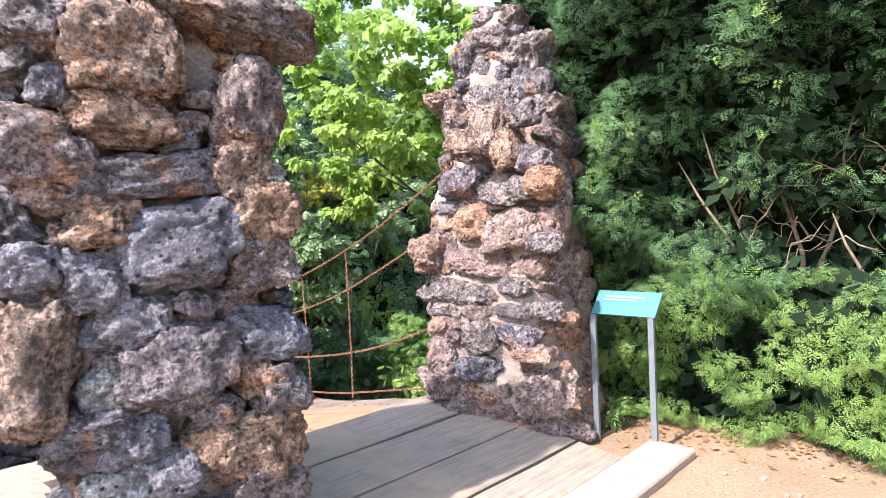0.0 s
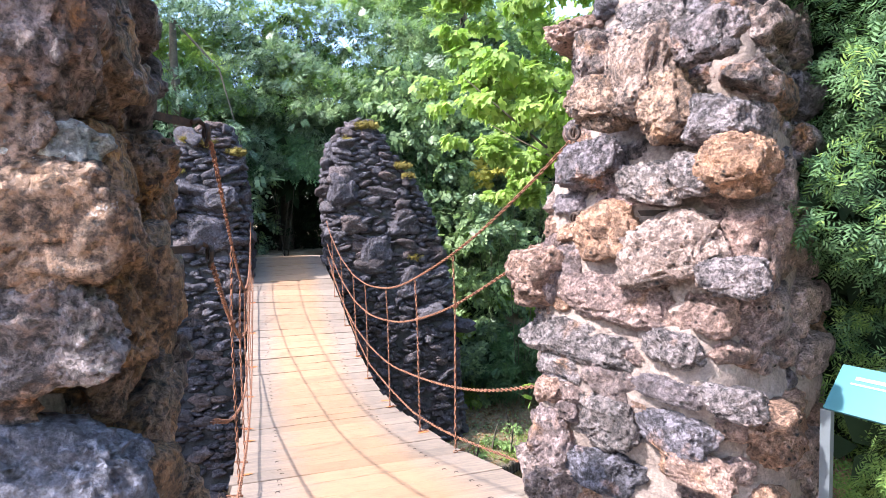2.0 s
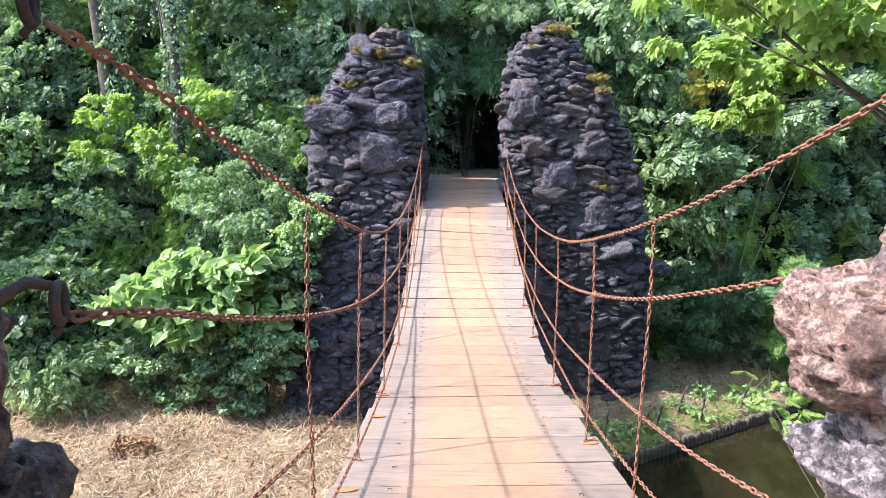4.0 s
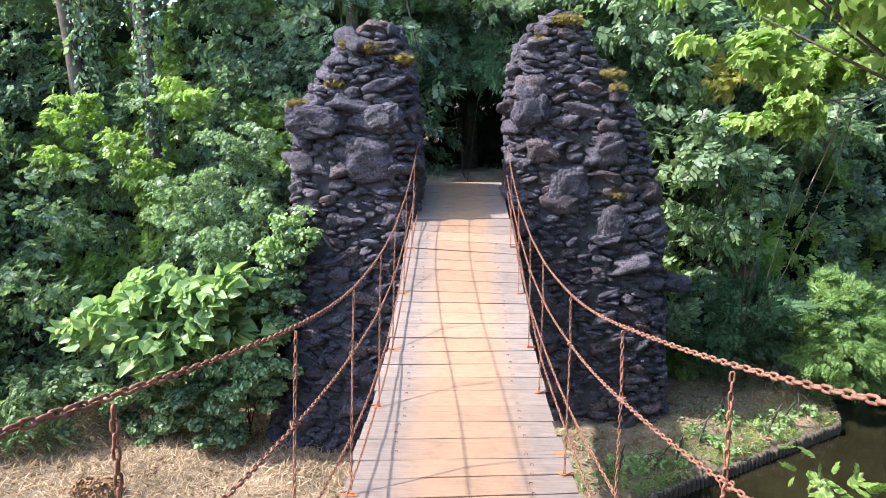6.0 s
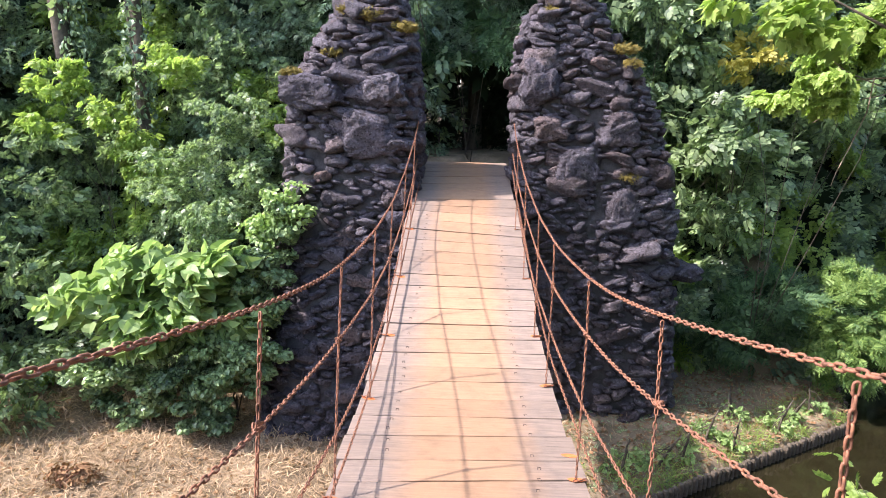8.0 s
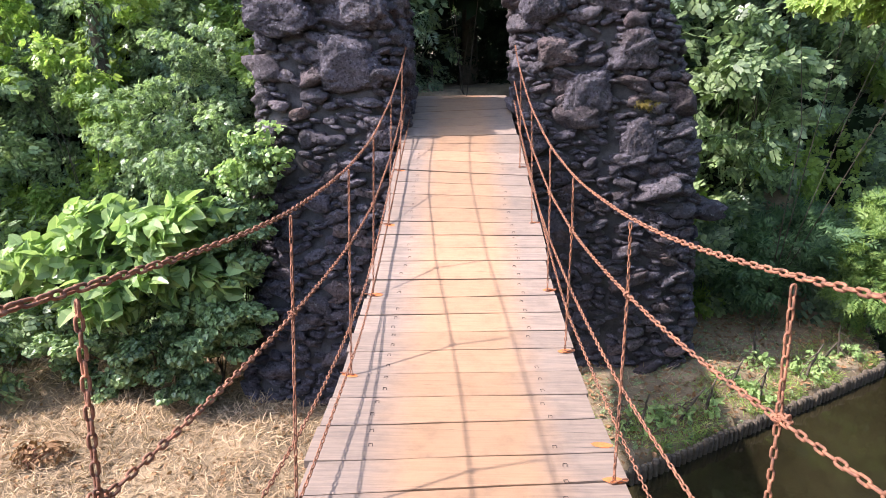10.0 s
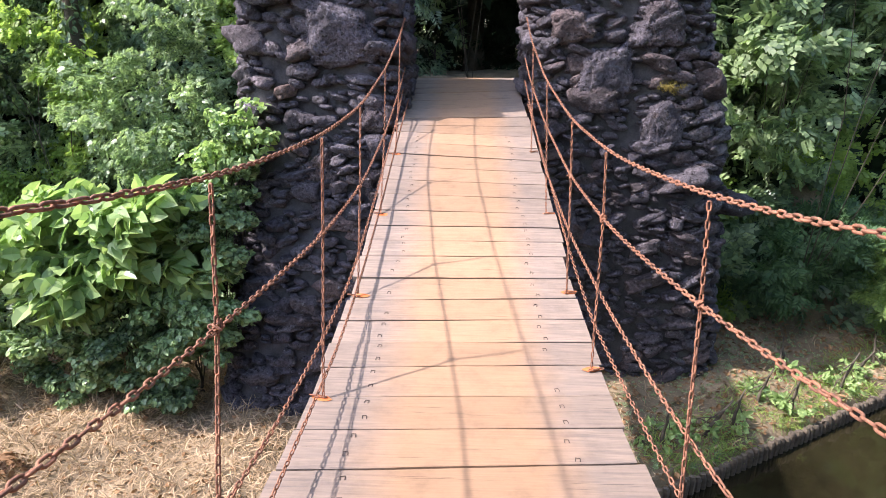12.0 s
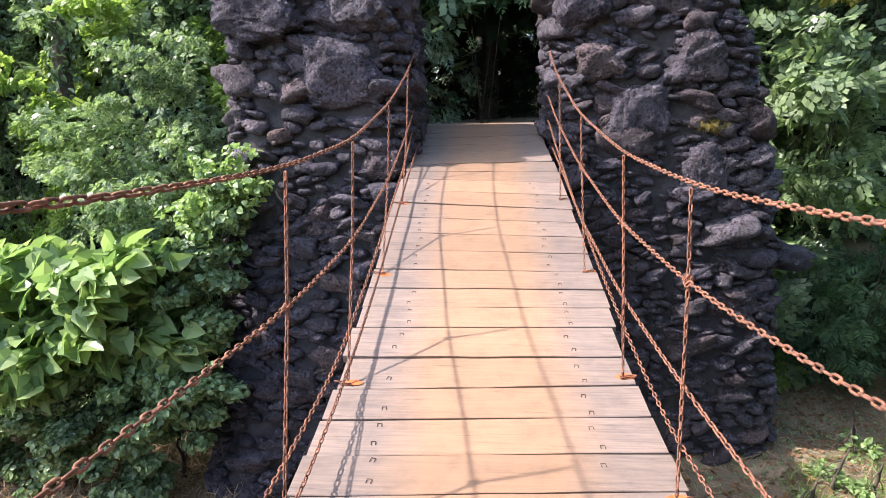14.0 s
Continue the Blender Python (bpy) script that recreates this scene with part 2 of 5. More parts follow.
SIGN_TEXT = plain_material("sign_print", (0.35, 0.52, 0.55), (0.4, 0.56, 0.58), 0.3, 3.0, 0.0, 0.0)
PAINT = plain_material("orange_marks", (0.44, 0.10, 0.022), (0.60, 0.17, 0.05), 0.8, 30.0)


def water_material():
    m = Nodes("canal_water", 0.06)
    p = m.place()
    m.bsdf.inputs["Specular IOR Level"].default_value = 0.5
    return m.done(m.ramp(m.noise(p, 0.8), [(0.3, (0.012, 0.010, 0.005)), (0.7, (0.022, 0.019, 0.009))]), m.noise(p, 6.0, 3.0), 0.05, 0.03)


WATER = water_material()


# ---- mesh helpers ----
def link_mesh(name, bm, material, parent=None, label="", smooth=True):
    me = bpy.data.meshes.new(name)
    bm.to_mesh(me)
    bm.free()
    if smooth:
        me.shade_smooth()
    return link_data(name, me, material, parent, label)


def link_data(name, me, material, parent=None, label=""):
    if material and not me.materials:
        me.materials.append(material)
    ob = new(name, me)
    if material and me.materials[0] != material:
        ob.material_slots[0].link = "OBJECT"
        ob.material_slots[0].material = material
    if parent:
        ob.parent = parent
    if label:
        ob["label"] = label
    return ob


part = link_mesh


def thing(name, at, label, category, group="", kind=""):
    ob = new(name)
    ob.empty_display_size = 0.1
    ob.location = at
    return tagged(ob, label, category, group, kind)


def box_bm(bm, size, m=None, bevel=0.0):
    r = bmesh.ops.create_cube(bm, size=1.0)
    vs = r["verts"]
    bmesh.ops.scale(bm, vec=size, verts=vs)
    if bevel:
        es = list({e for v in vs for e in v.link_edges})
        out = bmesh.ops.bevel(bm, geom=es, offset=bevel, segments=1, affect="EDGES")
        vs = [v for v in bm.verts if v in set(out["verts"]) or v.is_valid and v in set(vs)] if len(bm.verts) > 24 else list(bm.verts)
    if m is not None:
        bmesh.ops.transform(bm, matrix=m, verts=vs)
    return vs


def tube_bm(bm, pts, radii, sides=8, ring=False):
    """A tube along points; ring closes it."""
    pts = [Vector(p) for p in pts]
    n = len(pts)
    rows = []
    ref = Vector((0.13, 0.27, 0.95))
    for i, p in enumerate(pts):
        a = pts[(i - 1) % n] if ring or i > 0 else p
        b = pts[(i + 1) % n] if ring or i < n - 1 else p
        d = (b - a).normalized()
        u = d.cross(ref).normalized()
        if ring:
            u = d.cross(Vector((0, 0, 1))).normalized()
        v = d.cross(u)
        r = radii[i] if isinstance(radii, (list, tuple)) else radii
        rows.append([bm.verts.new(p + r * (math.cos(2 * math.pi * k / sides) * u + math.sin(2 * math.pi * k / sides) * v)) for k in range(sides)])
    for i in range(n if ring else n - 1):
        for k in range(sides):
            bm.faces.new((rows[i][k], rows[i][(k + 1) % sides], rows[(i + 1) % n][(k + 1) % sides], rows[(i + 1) % n][k]))
    if not ring:
        bm.faces.new(rows[0][::-1])
        bm.faces.new(rows[-1])


rng = np.random.default_rng(7)


def quads_data(name, v):
    """A mesh of loose quads from an array (n, 4, 3)."""
    n = len(v)
    me = bpy.data.meshes.new(name)
    me.vertices.add(n * 4)
    me.loops.add(n * 4)
    me.polygons.add(n)
    me.vertices.foreach_set("co", v.astype(np.float32).ravel())
    me.loops.foreach_set("vertex_index", np.arange(n * 4, dtype=np.int32))
    me.polygons.foreach_set("loop_start", np.arange(0, n * 4, 4, dtype=np.int32))
    me.update(calc_edges=True)
    return me


def unit(v):
    return v / np.maximum(np.linalg.norm(v, axis=-1, keepdims=True), 1e-9)


def scatter(template, pos, normal, size, forward=None, droop=0.0):
    """Copies of a template of quads (k, 4, 3), x ahead and z along the normal, as one array of quads."""
    n = len(pos)
    f = rng.normal(size=(n, 3)) if forward is None else forward + rng.normal(size=(n, 3)) * 0.35
    f[:, 2] -= droop
    normal = unit(normal)
    f = unit(f - (f * normal).sum(1, keepdims=True) * normal)
    s = np.cross(normal, f)
    rot = np.stack([f, s, normal], 1)
    v = np.einsum("kqa,nab->nkqb", template, rot) * np.reshape(size, (-1, 1, 1, 1)) + pos[:, None, None, :]
    return v.reshape(-1, 4, 3)


DIAMOND = np.array([[(0, 0, 0), (0.45, 0.3, 0.05), (1, 0, -0.08), (0.45, -0.3, 0.05)]], float)
HALF_LEAF = np.array([[(0, 0, 0), (0.36, 0, -0.015), (0.30, 0.37, 0.085), (-0.03, 0.20, 0.05)], [(0.36, 0, -0.015), (1, 0, -0.2), (0.72, 0.23, 0.0), (0.30, 0.37, 0.085)]], float)
LEAF = np.concatenate([HALF_LEAF, (HALF_LEAF * (1, -1, 1))[:, ::-1]])
BROAD_LEAF = LEAF * (1, 1.12, 1.1)
IVY_LEAF = LEAF * (1, 1.35, 0.8)


def turned(q, angle, at=(0, 0, 0), k=1.0):
    c, s = math.cos(angle), math.sin(angle)
    return q @ np.array([(c, s, 0), (-s, c, 0), (0, 0, 1)]) * k + np.array(at)


MAPLE_LEAF = np.concatenate([turned(DIAMOND * (1, 1.05, 1), a, (0, 0, 0.0), k) for a, k in ((0, 1.0), (0.85, 0.85), (-0.85, 0.85), (1.75, 0.55), (-1.75, 0.55))])
TWIG = np.concatenate([turned(DIAMOND, s * 0.9, (0.2 * i, 0, 0.03 * (i % 3) - 0.02 * i), 0.46) for i in range(3) for s in (1, -1)] + [turned(DIAMOND, 0, (0.56, 0, -0.06), 0.44)])
LEAFY_TWIG = np.concatenate([turned(LEAF, s * 0.95, (0.2 * i, 0, 0.03 * (i % 2) - 0.03 * i), 0.42) for i in range(4) for s in (1, -1)] + [turned(LEAF, 0, (0.7, 0, -0.1), 0.42)])
NEEDLE = np.array([[(0, -0.035, 0), (0.5, -0.05, 0.015), (1, 0, 0), (0.5, 0.05, 0.015)]], float)
SPRIG = np.concatenate([turned(NEEDLE * (1, 2.3, 1), s * 0.75, (0.19 * i, 0, 0.03 * (i % 2) - 0.025 * i), 0.40 - 0.03 * i) for i in range(4) for s in (1, -1)] + [turned(NEEDLE, 0, (0.78, 0, -0.1), 0.25)])
FERN_SPRAY = np.concatenate([turned(NEEDLE * (1, 3.0, 1), s * 0.8, (0.19 * i, 0, -0.02 * i), 0.5 - 0.06 * i) for i in range(4) for s in (1, -1)] + [turned(NEEDLE * (1, 3.0, 1), 0, (0.8, 0, -0.1), 0.3)])
BLADE = np.array([[(0, -0.03, 0), (0.5, -0.03, 0.14), (1, 0, 0.06), (0.5, 0.03, 0.14)]], float)


def blob_points(blobs, n, shell=0.55):
    """Points in and near the skins of ellipsoids (cx, cy, cz, rx, ry, rz), with outward normals."""
    b = np.array(blobs, float)
    w = (b[:, 3] * b[:, 4] + b[:, 4] * b[:, 5] + b[:, 3] * b[:, 5])
    pick = rng.choice(len(b), n, p=w / w.sum())
    d = unit(rng.normal(size=(n, 3)))
    r = shell + (1.08 - shell) * rng.random(n) ** 0.6
    c, rad = b[pick, :3], b[pick, 3:]
    return c + d * rad * r[:, None], unit(d / rad)


def clumps(blobs, count, lo, hi, flat=0.55, shell=0.6):
    """Smaller ellipsoids spread over the skins of larger ones."""
    p, _ = blob_points(blobs, count, shell)
    r = lo + (hi - lo) * rng.random(count)
    return np.column_stack([p, r, r, r * flat])


def leafage(name, parent, template, blobs, n, lo, hi, material, up=0.6, shell=0.5, droop=0.3, keep=None):
    """One mesh of leaves over ellipsoids."""
    p, nm = blob_points(blobs, n, shell)
    if keep is not None:
        ok = keep(p)
        p, nm = p[ok], nm[ok]
    nm = unit(nm * (1 - up) + np.array(SUN_TO) * up + rng.normal(size=nm.shape) * 0.48)
    out = p - np.mean(np.array(blobs)[:, :3], 0)
    v = scatter(template, p, nm, lo + (hi - lo) * rng.random(len(p)), unit(out), droop)
    ob = link_data(name, quads_data(name, v), material, parent)
    ob["kind"] = "stuff"
    return ob


def trunk_mesh(name, parent, base, top, r0, r1, limbs, material, wob=0.12):
    """A tapered trunk with limbs to given ends."""
    bm = bmesh.new()
    base, top = Vector(base), Vector(top)
    pts = [base.lerp(top, k / 6) + Vector((noise.noise(base + Vector((k, 0, 0))), noise.noise(base + Vector((0, k, 3))), 0)) * wob * (k > 0) for k in range(7)]
    tube_bm(bm, pts, [r0 + (r1 - r0) * k / 6 + (0.35 * r0 if k == 0 else 0) for k in range(7)], 9)
    for i, end in enumerate(limbs):
        a = pts[2 + i % 5]
        e = Vector(end)
        mid = a.lerp(e, 0.5) + Vector((random.uniform(-0.08, 0.08), random.uniform(-0.08, 0.08), random.uniform(0.06, 0.2))) * (e - a).length
        r = min(r0 * 0.3, 0.035)
        tube_bm(bm, [a, a.lerp(mid, 0.5), mid, mid.lerp(e, 0.55), e], [r, r * 0.85, r * 0.6, r * 0.4, r * 0.15], 6)
    return link_mesh(name, bm, material, parent)


# ---- ground ----
def smooth01(t):
    t = np.clip(t, 0, 1)
    return t * t * (3 - 2 * t)


def bank_line(x):
    return np.where(x < 2.2, 3.8 + 0.35 * (x - 2.2), np.where(x < 6.8, 3.8 + 0.57 * (x - 2.2), 6.42 + 2.4 * (x - 6.8)))


WATER_Z = -3.42


def ground_z(x, y):
    x, y = np.asarray(x, float), np.asarray(y, float)
    yb = bank_line(x)
    near = 0.10 + 0.02 * np.sin(x * 1.3) * np.cos(y * 1.1)
    bed = -3.9
    shelf = -3.22 + 0.12 * smooth01((y - yb) / 2.5) + 0.06 * np.sin(x * 2.1 + y) * np.cos(y * 1.7 - x)
    foot = np.where(x > 0, np.maximum(7.6, yb + 1.5), 6.4)
    hill = 0.75 + 0.35 * smooth01((y - 14) / 30) + 0.1 * np.sin(x * 0.7) * np.cos(y * 0.5)
    far = shelf + (hill - shelf) * smooth01((y - foot) / 3.2)
    left = smooth01((-x - 7.5) / 5.0) * smooth01((y + 1) / 3)
    far = far + left * (0.4 - far) * 0.8
    lower = bed + (far - bed) * smooth01((y - yb) / 0.12)
    lower = np.where((y < yb) & (x < -7.5), bed + left * (0.4 - bed), lower)
    return near + (lower - near) * smooth01((y + 3.75) / 0.9)


def make_ground():
    def axis(lo, hi, step, outs):
        core = np.arange(lo, hi + 1e-6, step)
        return np.concatenate([[lo - o for o in outs[::-1]], core, [hi + o for o in outs]])

    outs = [1, 2.5, 5, 9, 16, 30, 60, 120, 250, 500, 900]
    xs, ys = axis(-14, 18, 0.2, outs), axis(-9, 22, 0.16, outs)
    gx, gy = np.meshgrid(xs, ys)
    z = ground_z(gx, gy)
    z += (rng.random(z.shape) - 0.5) * 0.012
    v = np.stack([gx, gy, z], -1).reshape(-1, 3)
    w = len(xs)
    i = (np.arange(len(ys) - 1)[:, None] * w + np.arange(w - 1)).ravel()
    f = np.stack([i, i + 1, i + w + 1, i + w], 1)
    me = bpy.data.meshes.new("ground")
    me.from_pydata(v.tolist(), [], f.tolist())
    me.shade_smooth()
    ob = link_data("ground", me, EARTH)
    tagged(ob, "sandy earth, bare soil and dry banks", "ground", kind="structure")
    bm = bmesh.new()
    vs = [bm.verts.new(p) for p in ((-16, -3.3, WATER_Z), (60, -3.3, WATER_Z), (60, 70, WATER_Z), (-16, 70, WATER_Z))]
    bm.faces.new(vs)
    tagged(link_mesh("water", bm, WATER), "still brown canal water below the bridge", "water", kind="structure")


make_ground()


# ---- bridge ----
DECK_Y = [-3.7, -3.2, -2.5, -1.6, -0.5, 0.5, 1.2, 2.0, 3.0, 4.0, 5.0, 6.0, 7.4, 8.6]
DECK_Z = [0.33, 0.23, 0.07, -0.12, -0.28, -0.36, -0.36, -0.28, -0.09, 0.15, 0.37, 0.58, 0.79, 0.84]


def deck_z(y):
    """Height of the walkway, smoothed between the given heights."""
    k = np.array([-0.4, -0.2, 0, 0.2, 0.4])
    return float(np.mean(np.interp(y + k, DECK_Y, DECK_Z)))


HALF = 0.75


def board_mesh(name, length, width, thick, sag=0.004, bow=0.0):
    """A board along x with softened long edges, split along its length so that it can be uneven."""
    bm = bmesh.new()
    n = 6
    prof = [(-0.5, -0.5), (-0.5, 0.42), (-0.47, 0.5), (0.47, 0.5), (0.5, 0.42), (0.5, -0.5)]
    rows = []
    for i in range(n + 1):
        x = (i / n - 0.5) * length
        dz = sag * random.uniform(-1, 1)
        dy = 0.006 * random.uniform(-1, 1)
        rows.append([bm.verts.new((x + (0.012 * random.uniform(-1, 1) if i in (0, n) else 0), a * width + dy, b * thick + dz)) for a, b in prof])
    for i in range(n):
        for k in range(6):
            bm.faces.new((rows[i][k], rows[i + 1][k], rows[i + 1][(k + 1) % 6], rows[i][(k + 1) % 6]))
    bm.faces.new(rows[0][::-1])
    bm.faces.new(rows[-1])
    bmesh.ops.recalc_face_normals(bm, faces=bm.faces)
    me = bpy.data.meshes.new(name)
    bm.to_mesh(me)
    bm.free()
    return me


def plank_mesh(length, y0, y1, k0, k1, gap):
    """A worn plank between two edges at y0 and y1, each askew by k over the width, with an open joint before it."""
    bm = bmesh.new()
    n = 8
    rows = []
    for i in range(n + 1):
        u = i / n - 0.5
        x = u * length
        dz = 0.002 * random.uniform(-1, 1)
        a = y0 + k0 * u + gap + 0.0022 * random.uniform(-1, 1)
        b = y1 + k1 * u - 0.0005 + 0.0015 * random.uniform(-1, 1)
        x += 0.014 * random.uniform(-1, 1) if i in (0, n) else 0
        rows.append([bm.verts.new((x, yy, zz + dz)) for yy, zz in ((a, -0.0225), (a, 0.0195), (a + 0.004, 0.0225), (b - 0.004, 0.0225), (b, 0.0195), (b, -0.0225))])
    for i in range(n):
        for k in range(6):
            bm.faces.new((rows[i][k], rows[i + 1][k], rows[i + 1][(k + 1) % 6], rows[i][(k + 1) % 6]))
    bm.faces.new(rows[0][::-1])
    bm.faces.new(rows[-1])
    bmesh.ops.recalc_face_normals(bm, faces=bm.faces)
    me = bpy.data.meshes.new("plank")
    bm.to_mesh(me)
    bm.free()
    return me


# joints of the deck: where, askew over the width, how far open
SEAMS = [(-3.72, 0.28, 0.004), (-3.34, 0.2, 0.006), (-3.0, 0.14, 0.004), (-2.62, 0.1, 0.01), (-2.32, 0.12, 0.005), (-2.02, 0.14, 0.009), (-1.70, 0.16, 0.006), (-1.27, 0.17, 0.010), (-0.90, 0.16, 0.005), (-0.63, 0.16, 0.006), (-0.39, 0.16, 0.013), (-0.14, 0.15, 0.013), (0.11, 0.11, 0.005), (0.42, 0.11, 0.015), (0.70, 0.08, 0.006), (0.97, 0.07, 0.005), (1.25, 0.09, 0.008), (1.49, 0.07, 0.006), (1.74, 0.07, 0.005), (1.98, 0.08, 0.011), (2.25, 0.04, 0.011), (2.55, 0.04, 0.003), (3.0, -0.01, 0.012), (3.25, -0.03, 0.006), (4.37, -0.16, 0.016), (5.0, -0.14, 0.004), (5.53, 0.1, 0.016), (5.92, 0.2, 0.006), (6.30, 0.24, 0.006), (6.70, 0.26, 0.018), (7.3, 0.2, 0.004), (7.85, 0.1, 0.0)]


def staple_data():
    bm = bmesh.new()
    tube_bm(bm, [(-0.014, -0.018, -0.002), (-0.014, -0.012, 0.004), (-0.014, 0.014, 0.004), (0.014, 0.014, 0.0035), (0.014, -0.012, 0.004), (0.014, -0.018, -0.002)], 0.0026, 5)
    me = bpy.data.meshes.new("staple")
    bm.to_mesh(me)
    bm.free()
    return me


def make_deck():
    deck = thing("bridge_deck", (0, 0, 0), "sagging walkway of worn tan planks hung on rusty chains", "bridge")
    staple = staple_data()
    staple.materials.append(RUST)
    for (ya, ka, gap), (yb, kb, _) in zip(SEAMS, SEAMS[1:]):
        n = max(1, round((yb - ya) / 0.29))
        for i in range(n):
            y0, y1 = ya + (yb - ya) * i / n, ya + (yb - ya) * (i + 1) / n
            k0, k1 = ka + (kb - ka) * i / n, ka + (kb - ka) * (i + 1) / n
            c = (y0 + y1) / 2
            slope = math.degrees(math.atan2(deck_z(c + 0.15) - deck_z(c - 0.15), 0.3))
            me = plank_mesh(2 * HALF + random.uniform(-0.02, 0.02), y0 - c, y1 - c, k0, k1, gap if i == 0 else 0.002)
            ob = link_data("plank", me, DECK_WOOD, deck)
            ob.matrix_basis = pose(random.uniform(-0.012, 0.012), c, deck_z(c) - 0.022 + random.uniform(-0.002, 0.002), slope + random.uniform(-0.35, 0.35), random.uniform(-0.25, 0.25), 0)
            if c < 5.0:
                for x in (-0.47, 0.47):
                    for dy in (-0.065, 0.065):
                        if random.random() < 0.9:
                            st = link_data("staple", staple, IRON, ob)
                            st.matrix_basis = pose(x + random.uniform(-0.02, 0.02), dy, 0.0225, 0, 0, random.uniform(-12, 12)) @ Matrix.Diagonal((0.68, 0.72, 0.6, 1))
    for x in (-0.05, 0.45, -0.5):
        bm = bmesh.new()
        ys = np.linspace(-3.75, 7.7, 60)
        rows = [[bm.verts.new((x + dx, y, deck_z(y) - dz)) for dx, dz in ((-0.09, 0.10), (0.09, 0.10), (0.09, 0.17), (-0.09, 0.17))] for y in ys]
        for a, b in zip(rows, rows[1:]):
            for k in range(4):
                bm.faces.new((a[k], a[(k + 1) % 4], b[(k + 1) % 4], b[k]))
        part("under_beam", bm, STAKE_WOOD, deck, "dark beam under the planks")
    bm = bmesh.new()
    bmesh.ops.create_circle(bm, cap_ends=True, segments=14, radius=1.0)
    for v in bm.verts:
        v.co.x *= 1 + 0.4 * noise.noise(v.co * 2.0)
        v.co.y *= 0.55
    mark = bpy.data.meshes.new("paint_mark")
    bm.to_mesh(mark)
    bm.free()
    for x, y in ((-0.69, 0.90), (-0.69, -0.42), (-0.66, 1.98), (-0.66, 3.16), (-0.68, 4.4), (-0.67, -0.92), (-0.67, -2.15), (0.69, 1.22), (0.69, -0.09), (0.70, 2.07), (0.71, 3.22), (0.70, -1.35), (0.70, 0.2)):
        ob = link_data("paint_mark", mark, PAINT, deck, "rusty orange mark")
        slope = math.degrees(math.atan2(deck_z(y + 0.1) - deck_z(y - 0.1), 0.2))
        ob.matrix_basis = pose(x, y + 0.02, deck_z(y) + 0.005, slope, 0, random.uniform(-20, 20)) @ Matrix.Diagonal((0.055, 0.045, 1, 1))
    return deck


# hangers: where they leave the hand chain, and where they reach the deck
HANG = {1: [(-2.2, -2.25), (-1.15, -1.3), (0.08, -0.09), (1.38, 1.22), (2.38, 2.07), (3.7, 3.22), (4.9, 4.5)], -1: [(-2.7, -2.75), (-1.44, -1.7), (-0.09, -0.40), (1.24, 0.92), (2.4, 1.98), (3.8, 3.18), (5.15, 4.4)]}
make_deck()


def make_platform():
    ob = thing("ramp_platform", (0, -4.4, 0.1), "broad weathered boards rising to the bridge", "ramp")
    ob.rotation_euler.z = radians(13)
    ys = [-5.10, -4.80, -4.45, -4.08, -3.72]
    for i in range(4):
        w = ys[i + 1] - ys[i]
        c = (ys[i] + ys[i + 1]) / 2
        me = board_mesh("board", 2.7 + random.uniform(-0.03, 0.03), w - 0.014, 0.06, 0.002)
        b = link_data("board", me, RAMP_WOOD, ob)
        b.matrix_basis = pose(-0.40, c + 4.4, 0.17 + (c + 4.85) * 0.145 - 0.1, 8.2, 0.6, 0.4 * random.uniform(-1, 1))
    me = board_mesh("sill", 3.1, 0.27, 0.14, 0.003)
    b = link_data("sill", me, SILL_STONE, ob, "pale stone sill")
    b.matrix_basis = pose(-0.28, -5.25 + 4.4, 0.0, 2, 0, 0)
    me = board_mesh("edge_beam", 1.5, 0.16, 0.25, 0.003)
    b = link_data("edge_beam", me, RAMP_WOOD, ob)
    b.matrix_basis = pose(-0.05, -3.80 + 4.4, 0.07, 0, 0, 0)


make_platform()


def make_slabs():
    for x, y, w, d, a in ((-1.85, -3.72, 0.55, 0.46, 14), (-1.98, -4.2, 0.55, 0.46, 12), (-2.42, -3.85, 0.5, 0.46, 13), (-1.72, -3.26, 0.55, 0.42, 14), (-2.28, -3.38, 0.5, 0.42, 13)):
        ob = link_data("paving_slab", board_mesh("paving_slab", w, d, 0.5, 0.003), STONE_SLAB)
        ob.matrix_basis = pose(x, y, 0.05, 0, 0, a)
        tagged(ob, "worn grey-brown paving slab beside the rock pillar", "slab", "paving slabs")


make_slabs()


def link_data_mesh(length, width, wire):
    """One oval chain link, lying along x in the plane of x and y."""
    bm = bmesh.new()
    r = width / 2 - wire
    half = length / 2 - wire - r
    pts = [(half + r * math.cos(a), r * math.sin(a), 0) for a in np.linspace(-math.pi / 2, math.pi / 2, 5)]
    pts += [(-half + r * math.cos(a), r * math.sin(a), 0) for a in np.linspace(math.pi / 2, 3 * math.pi / 2, 5)]
    tube_bm(bm, pts, wire, 6, True)
    me = bpy.data.meshes.new("link")
    bm.to_mesh(me)
    bm.free()
    me.shade_smooth()
    me.materials.append(RUST)
    return me


BIG_LINK = link_data_mesh(0.042, 0.0205, 0.0036)
MID_LINK = link_data_mesh(0.042, 0.0205, 0.0035)
SMALL_LINK = link_data_mesh(0.036, 0.018, 0.0034)


